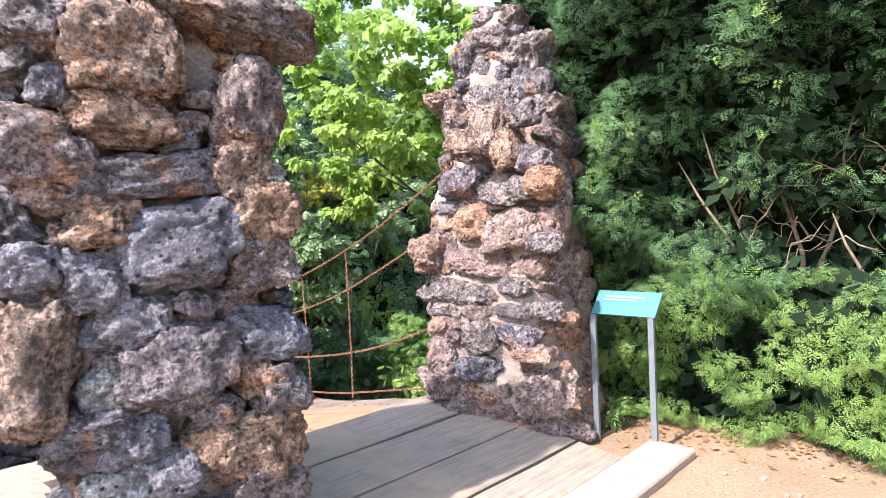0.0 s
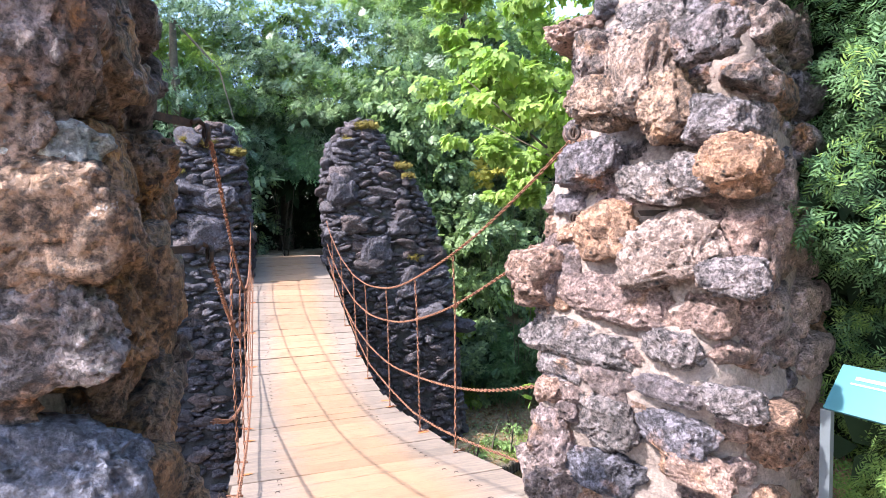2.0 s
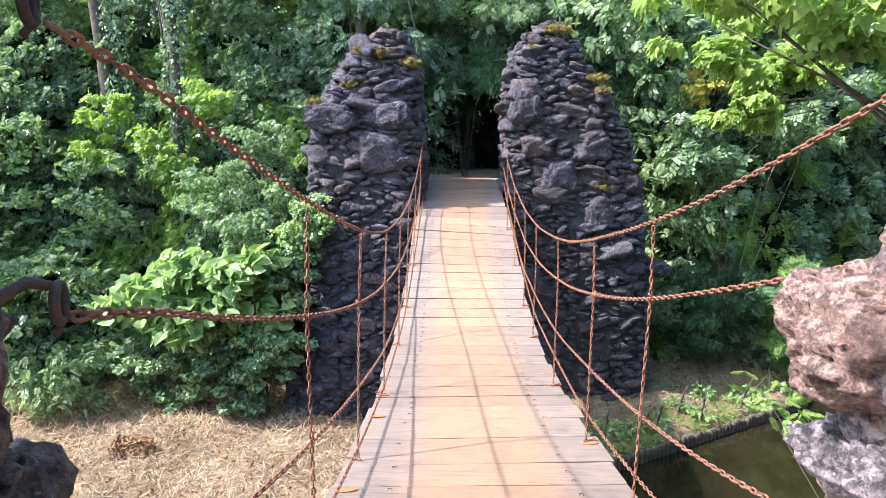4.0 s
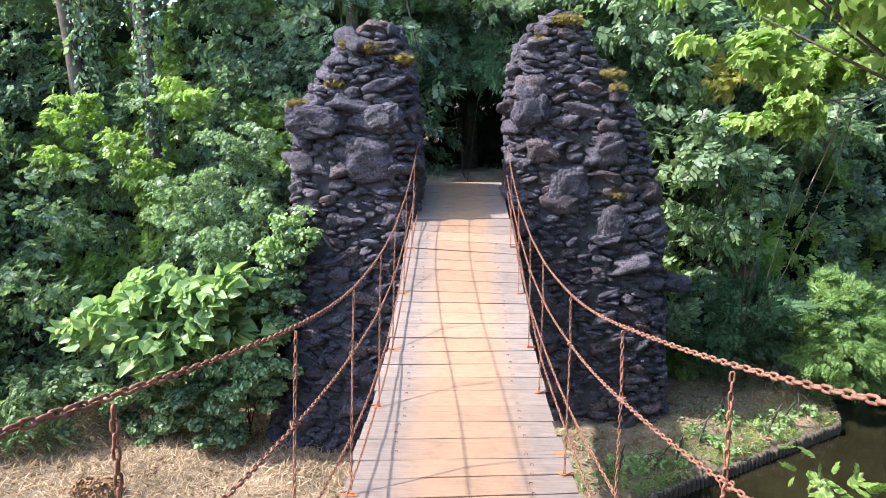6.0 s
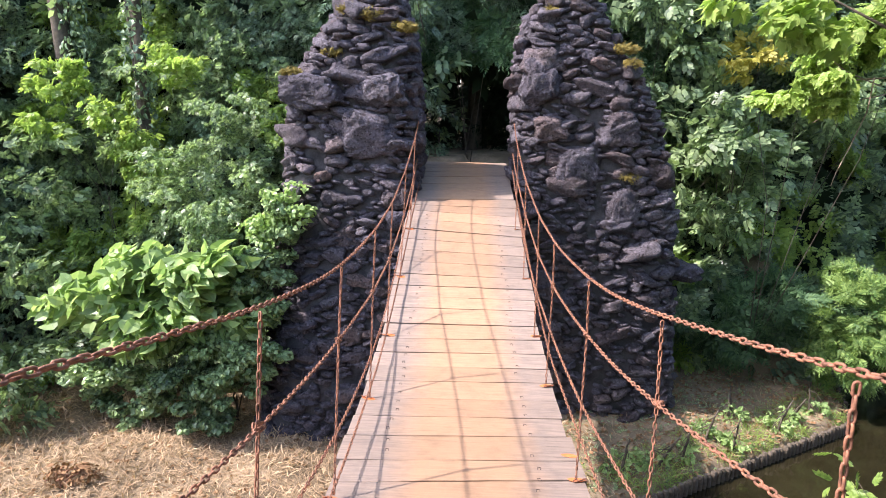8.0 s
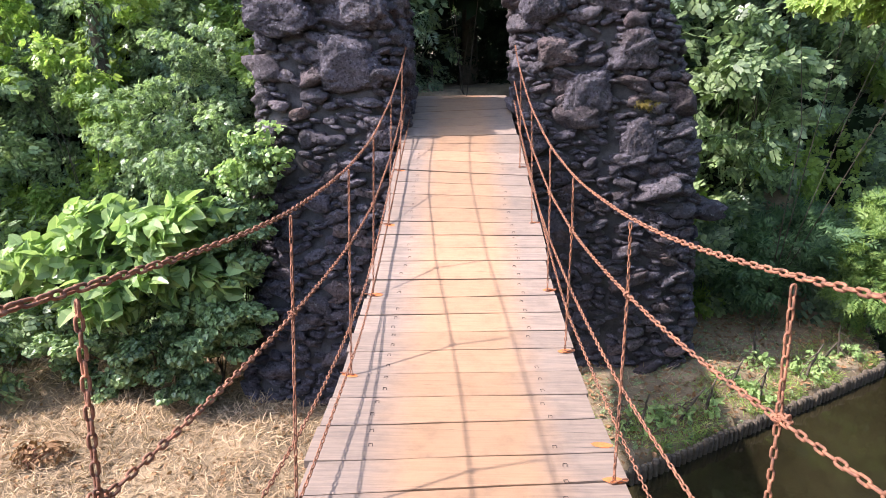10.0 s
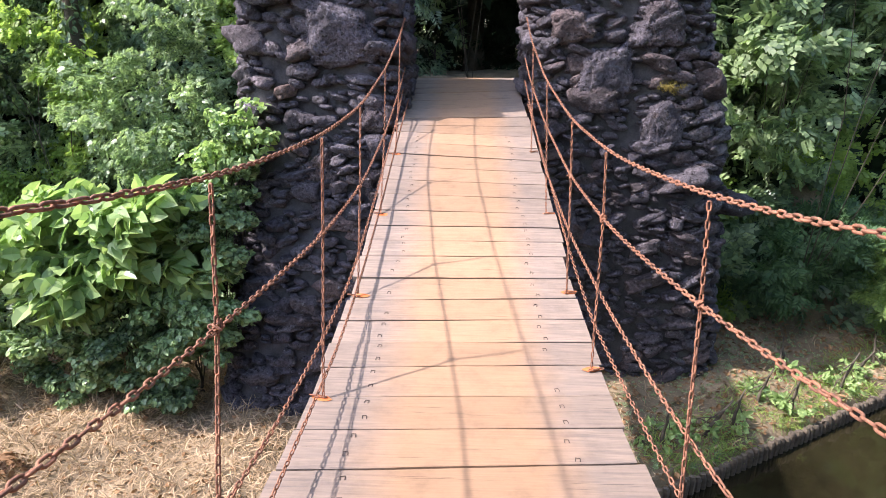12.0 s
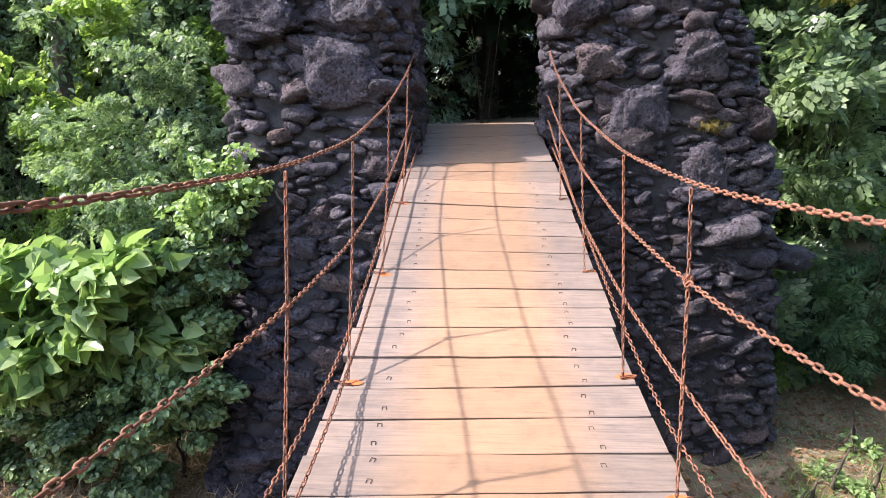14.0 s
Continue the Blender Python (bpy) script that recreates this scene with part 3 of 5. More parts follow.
def chain_along(name, pts, mesh, pitch, label, group):
    """A chain of links along a polyline."""
    pts = np.array(pts, float)
    seg = np.linalg.norm(np.diff(pts, axis=0), axis=1)
    s = np.concatenate([[0], np.cumsum(seg)])
    n = int(s[-1] / pitch)
    ob = thing(name, tuple(pts[0]), label, "chain", group)
    roll = random.uniform(0, 90)
    for i in range(n):
        a, b = (np.array([np.interp(d, s, pts[:, k]) for k in range(3)]) for d in ((i + 0.1) * pitch, (i + 0.9) * pitch))
        d = Vector(b - a)
        m = Matrix.Translation((a + b) / 2 - pts[0]) @ d.to_track_quat("X", "Z").to_matrix().to_4x4() @ pose(0, 0, 0, roll + 90 * (i % 2) + random.uniform(-14, 14))
        link_data("link", mesh, RUST, ob).matrix_basis = m
    return ob


CHAIN_Y = [-4.1, -3.5, -2.8, -2.1, -1.43, -0.7, -0.05, 0.65, 1.3, 2.4, 3.8, 5.2, 6.0]
HAND_Z = {-1: [1.88, 1.70, 1.50, 1.32, 1.165, 1.03, 0.945, 0.90, 0.875, 0.90, 1.08, 1.38, 1.66], 1: [2.02, 1.78, 1.53, 1.325, 1.16, 0.995, 0.895, 0.835, 0.80, 0.83, 1.01, 1.36, 1.70]}
MID_Z = {-1: [1.51, 1.29, 1.08, 0.895, 0.745, 0.61, 0.52, 0.445, 0.39, 0.38, 0.54, 0.84, 1.10], 1: [1.66, 1.44, 1.20, 0.975, 0.81, 0.655, 0.56, 0.49, 0.45, 0.47, 0.65, 0.95, 1.22]}
LOW_Z = {-1: [0.98, 0.78, 0.56, 0.38, 0.22, 0.07, -0.05, -0.12, -0.14, -0.12, 0.18, 0.62, 0.90], 1: [1.0, 0.80, 0.58, 0.42, 0.30, 0.19, 0.10, 0.06, 0.05, 0.09, 0.28, 0.68, 0.95]}


def chain_z(level, y, side=1):
    """Height of the four side chains over the walk: hand chain, middle, low and edge chain."""
    if level == 3:
        return max(0.015 * (y - 1.5) ** 2 - 0.25, deck_z(y) + (0.10 if side < 0 else 0.07))
    table = (HAND_Z, MID_Z, LOW_Z)[level][side]
    z = float(np.mean(np.interp(y + np.array([-0.3, -0.15, 0, 0.15, 0.3]), CHAIN_Y, table)))
    return max(z, deck_z(y) + 0.16) if level == 2 else z


CHAIN_X = {-1: [0.69, 0.70, 0.715, 0.67], 1: [0.69, 0.70, 0.715, 0.765]}
CHAIN_END = [(-3.95, 5.75), (-3.95, 5.8), (-3.85, 5.9), (-3.6, 5.9)]
CHAIN_SHIFT = {-1: -0.08, 1: 0.14}


def make_chains():
    names = ["thick rusty hand chain along the bridge", "thick rusty middle chain along the bridge", "rusty low chain along the bridge", "rusty lowest chain just over the deck edge"]
    for side in (-1, 1):
        for lv in range(4):
            ys = np.linspace(CHAIN_END[lv][0] + CHAIN_SHIFT[side], CHAIN_END[lv][1], 80)
            pts = [(side * CHAIN_X[side][lv], y, chain_z(lv, y, side)) for y in ys]
            big = lv < 2
            chain_along("side_chain", pts, BIG_LINK if big else MID_LINK, 0.0335, names[lv], "side chains of the bridge")
        for y, foot in HANG[side]:
            mid = y + 0.15 * (foot - y)
            pts = [(side * 0.69, y, chain_z(0, y, side) - 0.02), (side * 0.70, mid, chain_z(1, mid, side)), (side * 0.68, foot, deck_z(foot) + 0.005)]
            chain_along("hanger_chain", pts, SMALL_LINK, 0.028, "thin rusty chain hanging down to the deck", "hanger chains")
            knot = thing("chain_knot", (side * 0.70, mid, chain_z(1, mid, side)), "knot of rusty links where two chains cross", "chain", "chain knots")
            for k in range(6):
                link_data("link", SMALL_LINK, RUST, knot).matrix_basis = pose(random.uniform(-0.012, 0.012), random.uniform(-0.02, 0.02), random.uniform(-0.016, 0.016), random.uniform(0, 180), random.uniform(0, 180), random.uniform(0, 180))
            chain_along("chain_end", [(side * 0.665, foot - 0.005, deck_z(foot) + 0.012), (side * 0.76, foot + 0.015, deck_z(foot) + 0.014)], SMALL_LINK, 0.028, "short rusty chain end lying on the deck edge", "chain ends")


make_chains()


def make_bracket(side, y, z, bar):
    """An iron bar out of the stone with a hook and a ring that holds a chain."""
    x = side * 0.70
    ob = thing("chain_bracket", (x, y, z), "dark iron bar with hook and ring in the rock", "bracket", "chain brackets")
    bm = bmesh.new()
    box_bm(bm, (0.012, bar, 0.022), Matrix.Translation((side * (0.03 + 0.1), -bar / 2 + 0.02, 0.02)) @ pose(0, 0, 0, 0, 0, side * 32))
    part("bar", bm, IRON, ob, "", False)
    bm = bmesh.new()
    tube_bm(bm, [(side * 0.03, -0.03, 0.02), (side * 0.02, 0.02, 0.035), (0, 0.055, 0.02), (0, 0.06, -0.02), (0, 0.035, -0.04)], [0.008, 0.008, 0.0075, 0.007, 0.005], 8)
    part("hook", bm, IRON, ob)
    bm = bmesh.new()
    tube_bm(bm, [(0.025 * math.cos(a), 0.025 * math.sin(a), 0) for a in np.linspace(0, 2 * math.pi, 15)[:-1]], 0.007, 6, True)
    ring = part("ring", bm, IRON, ob)
    ring.matrix_basis = pose(0, 0.05, 0.0, 0, 90, 20)


for side in (-1, 1):
    for level, bar in ((0, 0.34), (1, 0.34)):
        y = -4.02 + CHAIN_SHIFT[side]
        make_bracket(side, y, chain_z(level, y, side) + 0.01, bar)


# ---- stone pillars ----
def stone_data(level, seed, squash=0.75, lump=0.30):
    """An uneven rounded boulder of unit half size."""
    bm = bmesh.new()
    bmesh.ops.create_icosphere(bm, subdivisions=level, radius=1.0)
    off = Vector((seed * 3.7, seed * 1.9, seed * 5.3))
    for v in bm.verts:
        d = v.co.normalized()
        q = Vector([math.copysign(abs(c) ** squash, c) for c in d])
        r = 1 + lump * noise.noise(d * 1.1 + off) + 0.16 * noise.noise(d * 2.7 + off) + 0.07 * noise.noise(d * 6.5 + off)
        r -= 0.13 * max(0.0, noise.noise(d * 3.3 + off * 2) - 0.12) + 0.10 * abs(noise.noise(d * 4.6 - off))
        if level > 3:
            r += 0.055 * noise.noise(d * 13 + off) + 0.03 * noise.noise(d * 27 + off) - 0.26 * max(0.0, noise.noise(d * 8 - off) - 0.22)
        v.co = q * r * 0.93
    me = bpy.data.meshes.new("stone")
    bm.to_mesh(me)
    bm.free()
    me.shade_smooth()
    return me


def pillar(name, keys, label, stones, rock, mortar, sizes, seed, turn=0.0, flat=(0.55, 0.95), sunk=(0.1, 0.45), inset=0.055, hidden=None, laid=(), laid_yaw=0.0, stained=None, stain_rock=None):
    """A rough pillar. keys: rows of z, x0, x1, y0, y1. sizes: rows of half size and tries."""
    rr = np.random.default_rng(seed)
    keys = np.array(keys, float)
    z0, z1 = keys[0, 0], keys[-1, 0]
    ob = thing(name, (float(keys[0, 1:3].mean()), float(keys[0, 3:5].mean()), z0), label, "pillar", "pillars of the chain bridge")
    base = Vector(ob.location)

    def section(z):
        return [np.interp(z, keys[:, 0], keys[:, k]) for k in range(1, 5)]

    def surface(a, z, inset=0.0):
        x0, x1, y0, y1 = section(z)
        c, s = math.cos(a), math.sin(a)
        e = 0.42
        hx, hy = (x1 - x0) / 2 - inset, (y1 - y0) / 2 - inset
        p = Vector((hx * math.copysign(abs(c) ** e, c), hy * math.copysign(abs(s) ** e, s), 0))
        return Matrix.Rotation(radians(turn), 3, "Z") @ p + Vector(((x0 + x1) / 2, (y0 + y1) / 2, z))

    bm = bmesh.new()
    nz, na = 46, 56
    rows = []
    for i in range(nz + 1):
        z = z0 + (z1 - z0) * i / nz
        row = []
        for k in range(na):
            p = surface(2 * math.pi * k / na, z, inset)
            p += Vector((p.x - (keys[0, 1] + keys[0, 2]) / 2, p.y - (keys[0, 3] + keys[0, 4]) / 2, 0)).normalized() * 0.07 * noise.noise(p * 4.0)
            row.append(bm.verts.new(p - base))
        rows.append(row)
    for i in range(nz):
        for k in range(na):
            bm.faces.new((rows[i][k], rows[i][(k + 1) % na], rows[i + 1][(k + 1) % na], rows[i + 1][k]))
    bm.faces.new(rows[-1])
    part("mortar_core", bm, mortar, ob, "rough pinkish mortar" if mortar is MORTAR_NEAR else "dark crumbling mortar")
    # unrolled outline
    zm = (z0 + z1) / 2
    ring = [surface(a, zm) for a in np.linspace(0, 2 * math.pi, 721)]
    run = np.concatenate([[0], np.cumsum([(b - a).length for a, b in zip(ring, ring[1:])])])
    angs = np.interp(np.linspace(0, run[-1], 240), run, np.linspace(0, 2 * math.pi, 721))
    placed, made, far_side = [], [], []
    for x, y, z, w, h, mat in laid:
        q = Vector((x, y, z))
        placed.append((q, w * 0.95, h * 0.95))
        depth = min(w, h) * 0.95
        into = Matrix.Rotation(radians(laid_yaw), 3, "Z") @ Vector((0, depth * 0.35, 0))
        m = Matrix.Translation(q - base + into) @ pose(0, 0, 0, rr.uniform(-6, 6), rr.uniform(-9, 9), laid_yaw + rr.uniform(-6, 6)) @ Matrix.Diagonal((w * 1.08, depth, h * 1.1, 1))
        link_data("stone", stones[0][rr.integers(0, len(stones[0]))], mat, ob).matrix_basis = m
    for half, tries in sizes:
        for _ in range(tries):
            z = rr.uniform(z0 + half * 0.4, z1)
            a = angs[rr.integers(0, 239)]
            p = surface(a, z)
            w = half * rr.uniform(0.85, 1.3)
            h = half * rr.uniform(*flat)
            ok = True
            for q, qw, qh in placed:
                d = p - q
                if abs(d.z) < h + qh and math.hypot(d.x, d.y) < w + qw:
                    if (math.hypot(d.x, d.y) / (w + qw)) ** 2 + (d.z / (h + qh)) ** 2 < 0.60:
                        ok = False
                        break
            if not ok:
                continue
            placed.append((p, w, h))
            q = surface(a + 0.12, z)
            t = surface(a - 0.12, z)
            tangent = (q - t).normalized()
            yaw = math.degrees(math.atan2(tangent.y, tangent.x))
            kinds = stones[0] if half > 0.14 else stones[1]
            depth = half * rr.uniform(0.65, 0.95)
            inward = Vector((tangent.y, -tangent.x, 0)) * -depth * rr.uniform(*sunk)
            flip = 180 * int(rr.integers(0, 2))
            m = Matrix.Translation(p - base + inward) @ pose(0, 0, 0, rr.uniform(-14, 14), rr.uniform(-22, 22) + flip, yaw + rr.uniform(-14, 14))
            m = m @ Matrix.Diagonal((w * 1.08, depth, h * 1.08, 1))
            if hidden and hidden(p):
                far_side.append(m)
            else:
                made.append((half, kinds[rr.integers(0, len(kinds))], m))
    for n, (half, me, m) in enumerate(made):
        if n < 300:
            link_data("stone", me, stain_rock if stained and stained(m.translation + base) else rock, ob).matrix_basis = m
        else:
            far_side.append(m)
    if far_side:
        co = np.array([v.co for v in PLAIN.vertices])
        fc = np.array([tuple(f.vertices) for f in PLAIN.polygons])
        vs = np.concatenate([np.c_[co, np.ones(len(co))] @ np.array(m).T[:, :3] for m in far_side])
        fs = np.concatenate([fc + k * len(co) for k in range(len(far_side))])
        me = bpy.data.meshes.new("rubble")
        me.from_pydata(vs.tolist(), [], fs.tolist())
        me.shade_smooth()
        link_data("rubble", me, rock, ob, "smaller stones between the larger ones")["kind"] = "stuff"
    return ob


def extra_stone(pillar_ob, mesh, rock, at, size, turn):
    s = link_data("stone", mesh, rock, pillar_ob)
    s.matrix_basis = Matrix.Translation(Vector(at) - pillar_ob.location) @ pose(0, 0, 0, *turn) @ Matrix.Diagonal((*size, 1))


PLAIN = stone_data(2, 90, 0.78, 0.45)
FINE = [stone_data(5, k, 0.76, 0.34) for k in range(14)]
SMALL = [stone_data(4, k + 20, 0.72, 0.34) for k in range(8)]
COARSE = [stone_data(3, k + 40, 0.80, 0.62) for k in range(14)]
ROUGH = [stone_data(3, k + 60, 0.80, 0.55) for k in range(10)]
for me in FINE + SMALL:
    me.materials.append(ROCK_NEAR)
for me in COARSE + ROUGH:
    me.materials.append(ROCK_FAR)

NEAR_SIZES = [(0.20, 130), (0.14, 320), (0.095, 700), (0.06, 900)]
SLIM_SIZES = [(0.19, 60), (0.14, 300), (0.095, 600), (0.06, 900)]
FAR_SIZES = [(0.27, 26), (0.19, 160), (0.135, 1100), (0.09, 3200), (0.06, 2600)]
# the large boulders that face the path
LEFT_HIGH = [(-1.41, -4.85, 2.13, 0.18, 0.16, ROCK_ORANGE), (-1.26, -4.85, 2.14, 0.1, 0.16, ROCK_ORANGE), (-1.61, -4.85, 2.18, 0.12, 0.1, ROCK_PURPLE), (-0.95, -4.85, 1.97, 0.14, 0.18, ROCK_PURPLE), (-1.38, -4.85, 1.9, 0.18, 0.09, ROCK_ORANGE), (-1.58, -4.85, 1.99, 0.07, 0.07, ROCK_BLUE), (-1.61, -4.85, 1.79, 0.15, 0.12, ROCK_PURPLE), (-1.3, -4.85, 1.71, 0.24, 0.09, ROCK_PURPLE), (-0.99, -4.85, 1.74, 0.13, 0.11, ROCK_PURPLE), (-0.91, -4.85, 1.71, 0.09, 0.06, ROCK_GREY), (-1.45, -4.85, 1.56, 0.12, 0.1, ROCK_ORANGE), (-1.21, -4.85, 1.46, 0.24, 0.16, ROCK_BLUE), (-0.91, -4.85, 1.59, 0.14, 0.11, ROCK_ORANGE), (-0.93, -4.85, 1.39, 0.14, 0.11, ROCK_PURPLE)]
LEFT_LOW = [(-1.66, -4.85, 1.4, 0.11, 0.1, ROCK_BLUE), (-1.5, -4.85, 1.36, 0.12, 0.1, ROCK_BLUE), (-1.39, -4.85, 1.22, 0.15, 0.09, ROCK_BLUE), (-1.68, -4.85, 1.13, 0.14, 0.22, ROCK_ORANGE), (-1.25, -4.85, 1.03, 0.24, 0.17, ROCK_PURPLE), (-0.92, -4.85, 1.12, 0.17, 0.1, ROCK_BLUE), (-1.48, -4.85, 0.99, 0.08, 0.07, ROCK_GREY), (-0.98, -4.85, 0.98, 0.09, 0.09, ROCK_ORANGE), (-0.89, -4.85, 0.89, 0.12, 0.11, ROCK_PURPLE), (-1.51, -4.85, 0.85, 0.14, 0.1, ROCK_PURPLE), (-1.4, -4.85, 0.8, 0.13, 0.09, ROCK_BLUE), (-1.28, -4.85, 0.68, 0.13, 0.1, ROCK_BLUE), (-1.01, -4.85, 0.71, 0.21, 0.14, ROCK_ORANGE), (-0.94, -4.85, 0.55, 0.17, 0.09, ROCK_PURPLE), (-1.44, -4.85, 0.67, 0.12, 0.06, ROCK_GREY)]
RIGHT_HIGH = [(0.79, -4.14, 2.13, 0.13, 0.16, ROCK_ORANGE), (0.87, -4.39, 2.19, 0.11, 0.08, ROCK_PURPLE), (0.73, -3.97, 2.03, 0.15, 0.1, ROCK_ORANGE), (0.82, -4.23, 1.99, 0.12, 0.13, ROCK_ORANGE), (0.88, -4.42, 1.91, 0.11, 0.08, ROCK_PURPLE), (0.71, -3.91, 1.8, 0.15, 0.1, ROCK_PURPLE), (0.8, -4.19, 1.71, 0.12, 0.08, ROCK_PURPLE), (0.85, -4.35, 1.73, 0.09, 0.07, ROCK_PURPLE), (0.9, -4.49, 1.75, 0.12, 0.1, ROCK_NEAR), (0.74, -3.99, 1.53, 0.16, 0.11, ROCK_NEAR), (0.82, -4.24, 1.46, 0.19, 0.12, ROCK_NEAR)]
RIGHT_LOW = [(0.9, -4.48, 1.39, 0.11, 0.07, ROCK_PURPLE), (0.75, -4.02, 1.27, 0.23, 0.1, ROCK_NEAR), (0.69, -3.86, 1.09, 0.29, 0.1, ROCK_PURPLE), (0.83, -4.28, 1.12, 0.11, 0.07, ROCK_PURPLE), (0.67, -3.79, 0.95, 0.13, 0.07, ROCK_PURPLE), (0.83, -4.26, 0.97, 0.12, 0.05, ROCK_NEAR), (0.9, -4.49, 0.98, 0.1, 0.06, ROCK_PURPLE), (0.75, -4.02, 0.8, 0.14, 0.1, ROCK_PURPLE), (0.83, -4.29, 0.82, 0.13, 0.08, ROCK_PURPLE), (0.65, -3.73, 0.65, 0.12, 0.12, ROCK_NEAR), (0.86, -4.37, 0.71, 0.12, 0.06, ROCK_NEAR), (0.73, -3.97, 0.58, 0.18, 0.08, ROCK_PURPLE)]
near_left = pillar("rock_pillar", [(0.0, -1.50, -0.84, -4.85, -3.9), (0.8, -1.55, -0.84, -4.85, -3.9), (0.98, -1.76, -0.84, -4.85, -3.9), (1.2, -1.80, -0.85, -4.84, -3.92), (1.6, -1.82, -0.87, -4.83, -3.95), (2.1, -1.78, -0.89, -4.8, -4.0), (2.35, -1.68, -0.90, -4.74, -4.1), (2.5, -1.5, -1.02, -4.65, -4.2)], "rough pillar of brown and purple lava boulders beside the ramp", (FINE, SMALL), ROCK_PURPLE, MORTAR_NEAR, NEAR_SIZES, 11, 0.0, hidden=lambda p: p.y > -4.1 and p.x < -1.1, laid=LEFT_HIGH + LEFT_LOW, stained=lambda p: p.x > -1.0, stain_rock=ROCK_RUSTY)
near_right = pillar("rock_pillar", [(0.0, 0.72, 1.72, -4.36, -3.35), (0.6, 0.72, 1.68, -4.33, -3.35), (1.35, 0.72, 1.62, -4.30, -3.38), (1.7, 0.80, 1.60, -4.28, -3.42), (1.9, 0.90, 1.55, -4.26, -3.45), (2.3, 0.95, 1.50, -4.2, -3.45), (2.6, 1.0, 1.42, -4.12, -3.55), (2.85, 1.04, 1.32, -4.05, -3.65), (2.98, 1.1, 1.24, -4.0, -3.75)], "tapering pillar of sunlit brown lava boulders and pink mortar", (FINE, SMALL), ROCK_NEAR, MORTAR_NEAR, SLIM_SIZES, 12, 27.0, (0.5, 0.95), (0.3, 0.6), 0.005, lambda p: p.y > -3.5 and p.x > 1.0, RIGHT_HIGH + RIGHT_LOW, -66.0, lambda p: p.z > 1.8, ROCK_PURPLE)
# Unseen back drawn out to y 7.8 so that it shades the deck end.
far_left = pillar("rock_pillar", [(-3.3, -3.1, -0.66, 4.85, 7.8), (-2.7, -3.05, -0.67, 5.0, 7.8), (-0.4, -2.75, -0.68, 5.3, 7.75), (1.28, -2.66, -0.70, 5.42, 7.7), (1.82, -2.52, -0.72, 5.45, 7.6), (2.26, -2.40, -0.77, 5.5, 7.5), (2.77, -2.12, -0.84, 5.6, 7.3), (2.98, -1.96, -0.88, 5.65, 7.1), (3.35, -1.4, -1.02, 5.75, 6.8)], "tall dark slag-stone pillar with moss and ivy", (COARSE, ROUGH), ROCK_FAR, MORTAR_FAR, FAR_SIZES, 13, 0.0, (0.36, 0.72), hidden=lambda p: p.y > 6.4)
far_right = pillar("rock_pillar", [(-3.3, 0.85, 3.8, 6.0, 7.9), (-2.7, 0.84, 3.65, 6.05, 7.9), (-0.6, 0.82, 3.5, 6.1, 7.8), (0.64, 0.80, 3.26, 6.15, 7.7), (1.7, 0.78, 3.02, 6.2, 7.6), (2.57, 0.76, 2.44, 6.25, 7.5), (3.15, 0.92, 2.02, 6.3, 7.3), (3.4, 1.08, 1.88, 6.35, 7.1), (3.65, 1.4, 1.68, 6.45, 6.9)], "tall tapering pillar of dark slag stone", (COARSE, ROUGH), ROCK_FAR, MORTAR_FAR, FAR_SIZES, 14, 0.0, (0.36, 0.72), hidden=lambda p: p.y > 7.2)
extra_stone(near_right, FINE[2], ROCK_NEAR, (0.72, -3.62, 1.33), (0.24, 0.2, 0.15), (0, 10, 30))
extra_stone(near_right, FINE[5], ROCK_NEAR, (0.92, -3.55, 2.42), (0.22, 0.16, 0.08), (0, 0, 20))
extra_stone(near_left, FINE[7], ROCK_PURPLE, (-0.98, -4.7, 2.36), (0.36, 0.24, 0.13), (0, 12, 0))
for x, z, w, h in ((-1.35, 1.35, 0.40, 0.34), (-2.2, 1.95, 0.48, 0.24), (-1.2, 1.98, 0.34, 0.24), (-1.7, -0.2, 0.3, 0.24), (-1.0, 0.5, 0.26, 0.22)):
    extra_stone(far_left, FINE[int(abs(x * 10)) % 14], ROCK_FAR, (x, 5.47, z), (w, 0.2, h), (0, random.uniform(-12, 12), random.uniform(-8, 8)))
for x, z, w, h in ((1.08, 2.2, 0.3, 0.34), (1.75, 0.9, 0.38, 0.4), (2.35, 1.55, 0.3, 0.3), (2.5, 0.25, 0.3, 0.42), (1.3, 1.5, 0.26, 0.2), (1.3, -0.9, 0.35, 0.28), (2.9, -1.2, 0.33, 0.22)):
    extra_stone(far_right, FINE[int(abs(x * 10)) % 14], ROCK_FAR, (x, 6.22, z), (w, 0.2, h), (0, random.uniform(-12, 12), random.uniform(-8, 8)))
extra_stone(far_right, COARSE[3], ROCK_FAR, (3.68, 6.6, -0.75), (0.34, 0.3, 0.14), (0, 0, 10))


def moss_patch(owner, spots, n):
    base = owner.location
    b = np.array([(x - base.x, y - base.y, z - base.z, r, r * 0.8, r * 0.35) for x, y, z, r in spots])
    leafage("moss", owner, FERN_SPRAY, b, n, 0.05, 0.10, MOSS, 0.3, 0.5, 0.1)["label"] = "ochre moss cushions"


moss_patch(far_left, [(-2.45, 5.5, 2.2, 0.17), (-1.45, 5.7, 3.0, 0.25), (-0.95, 5.7, 2.85, 0.2), (-1.9, 5.6, 2.5, 0.15), (-1.7, 5.7, 3.05, 0.15)], 1500)
moss_patch(far_right, [(1.6, 6.4, 3.5, 0.27), (2.3, 6.3, 2.7, 0.2), (1.2, 6.3, 3.2, 0.15), (2.55, 6.2, 0.85, 0.18), (2.4, 6.2, 2.5, 0.14)], 1500)


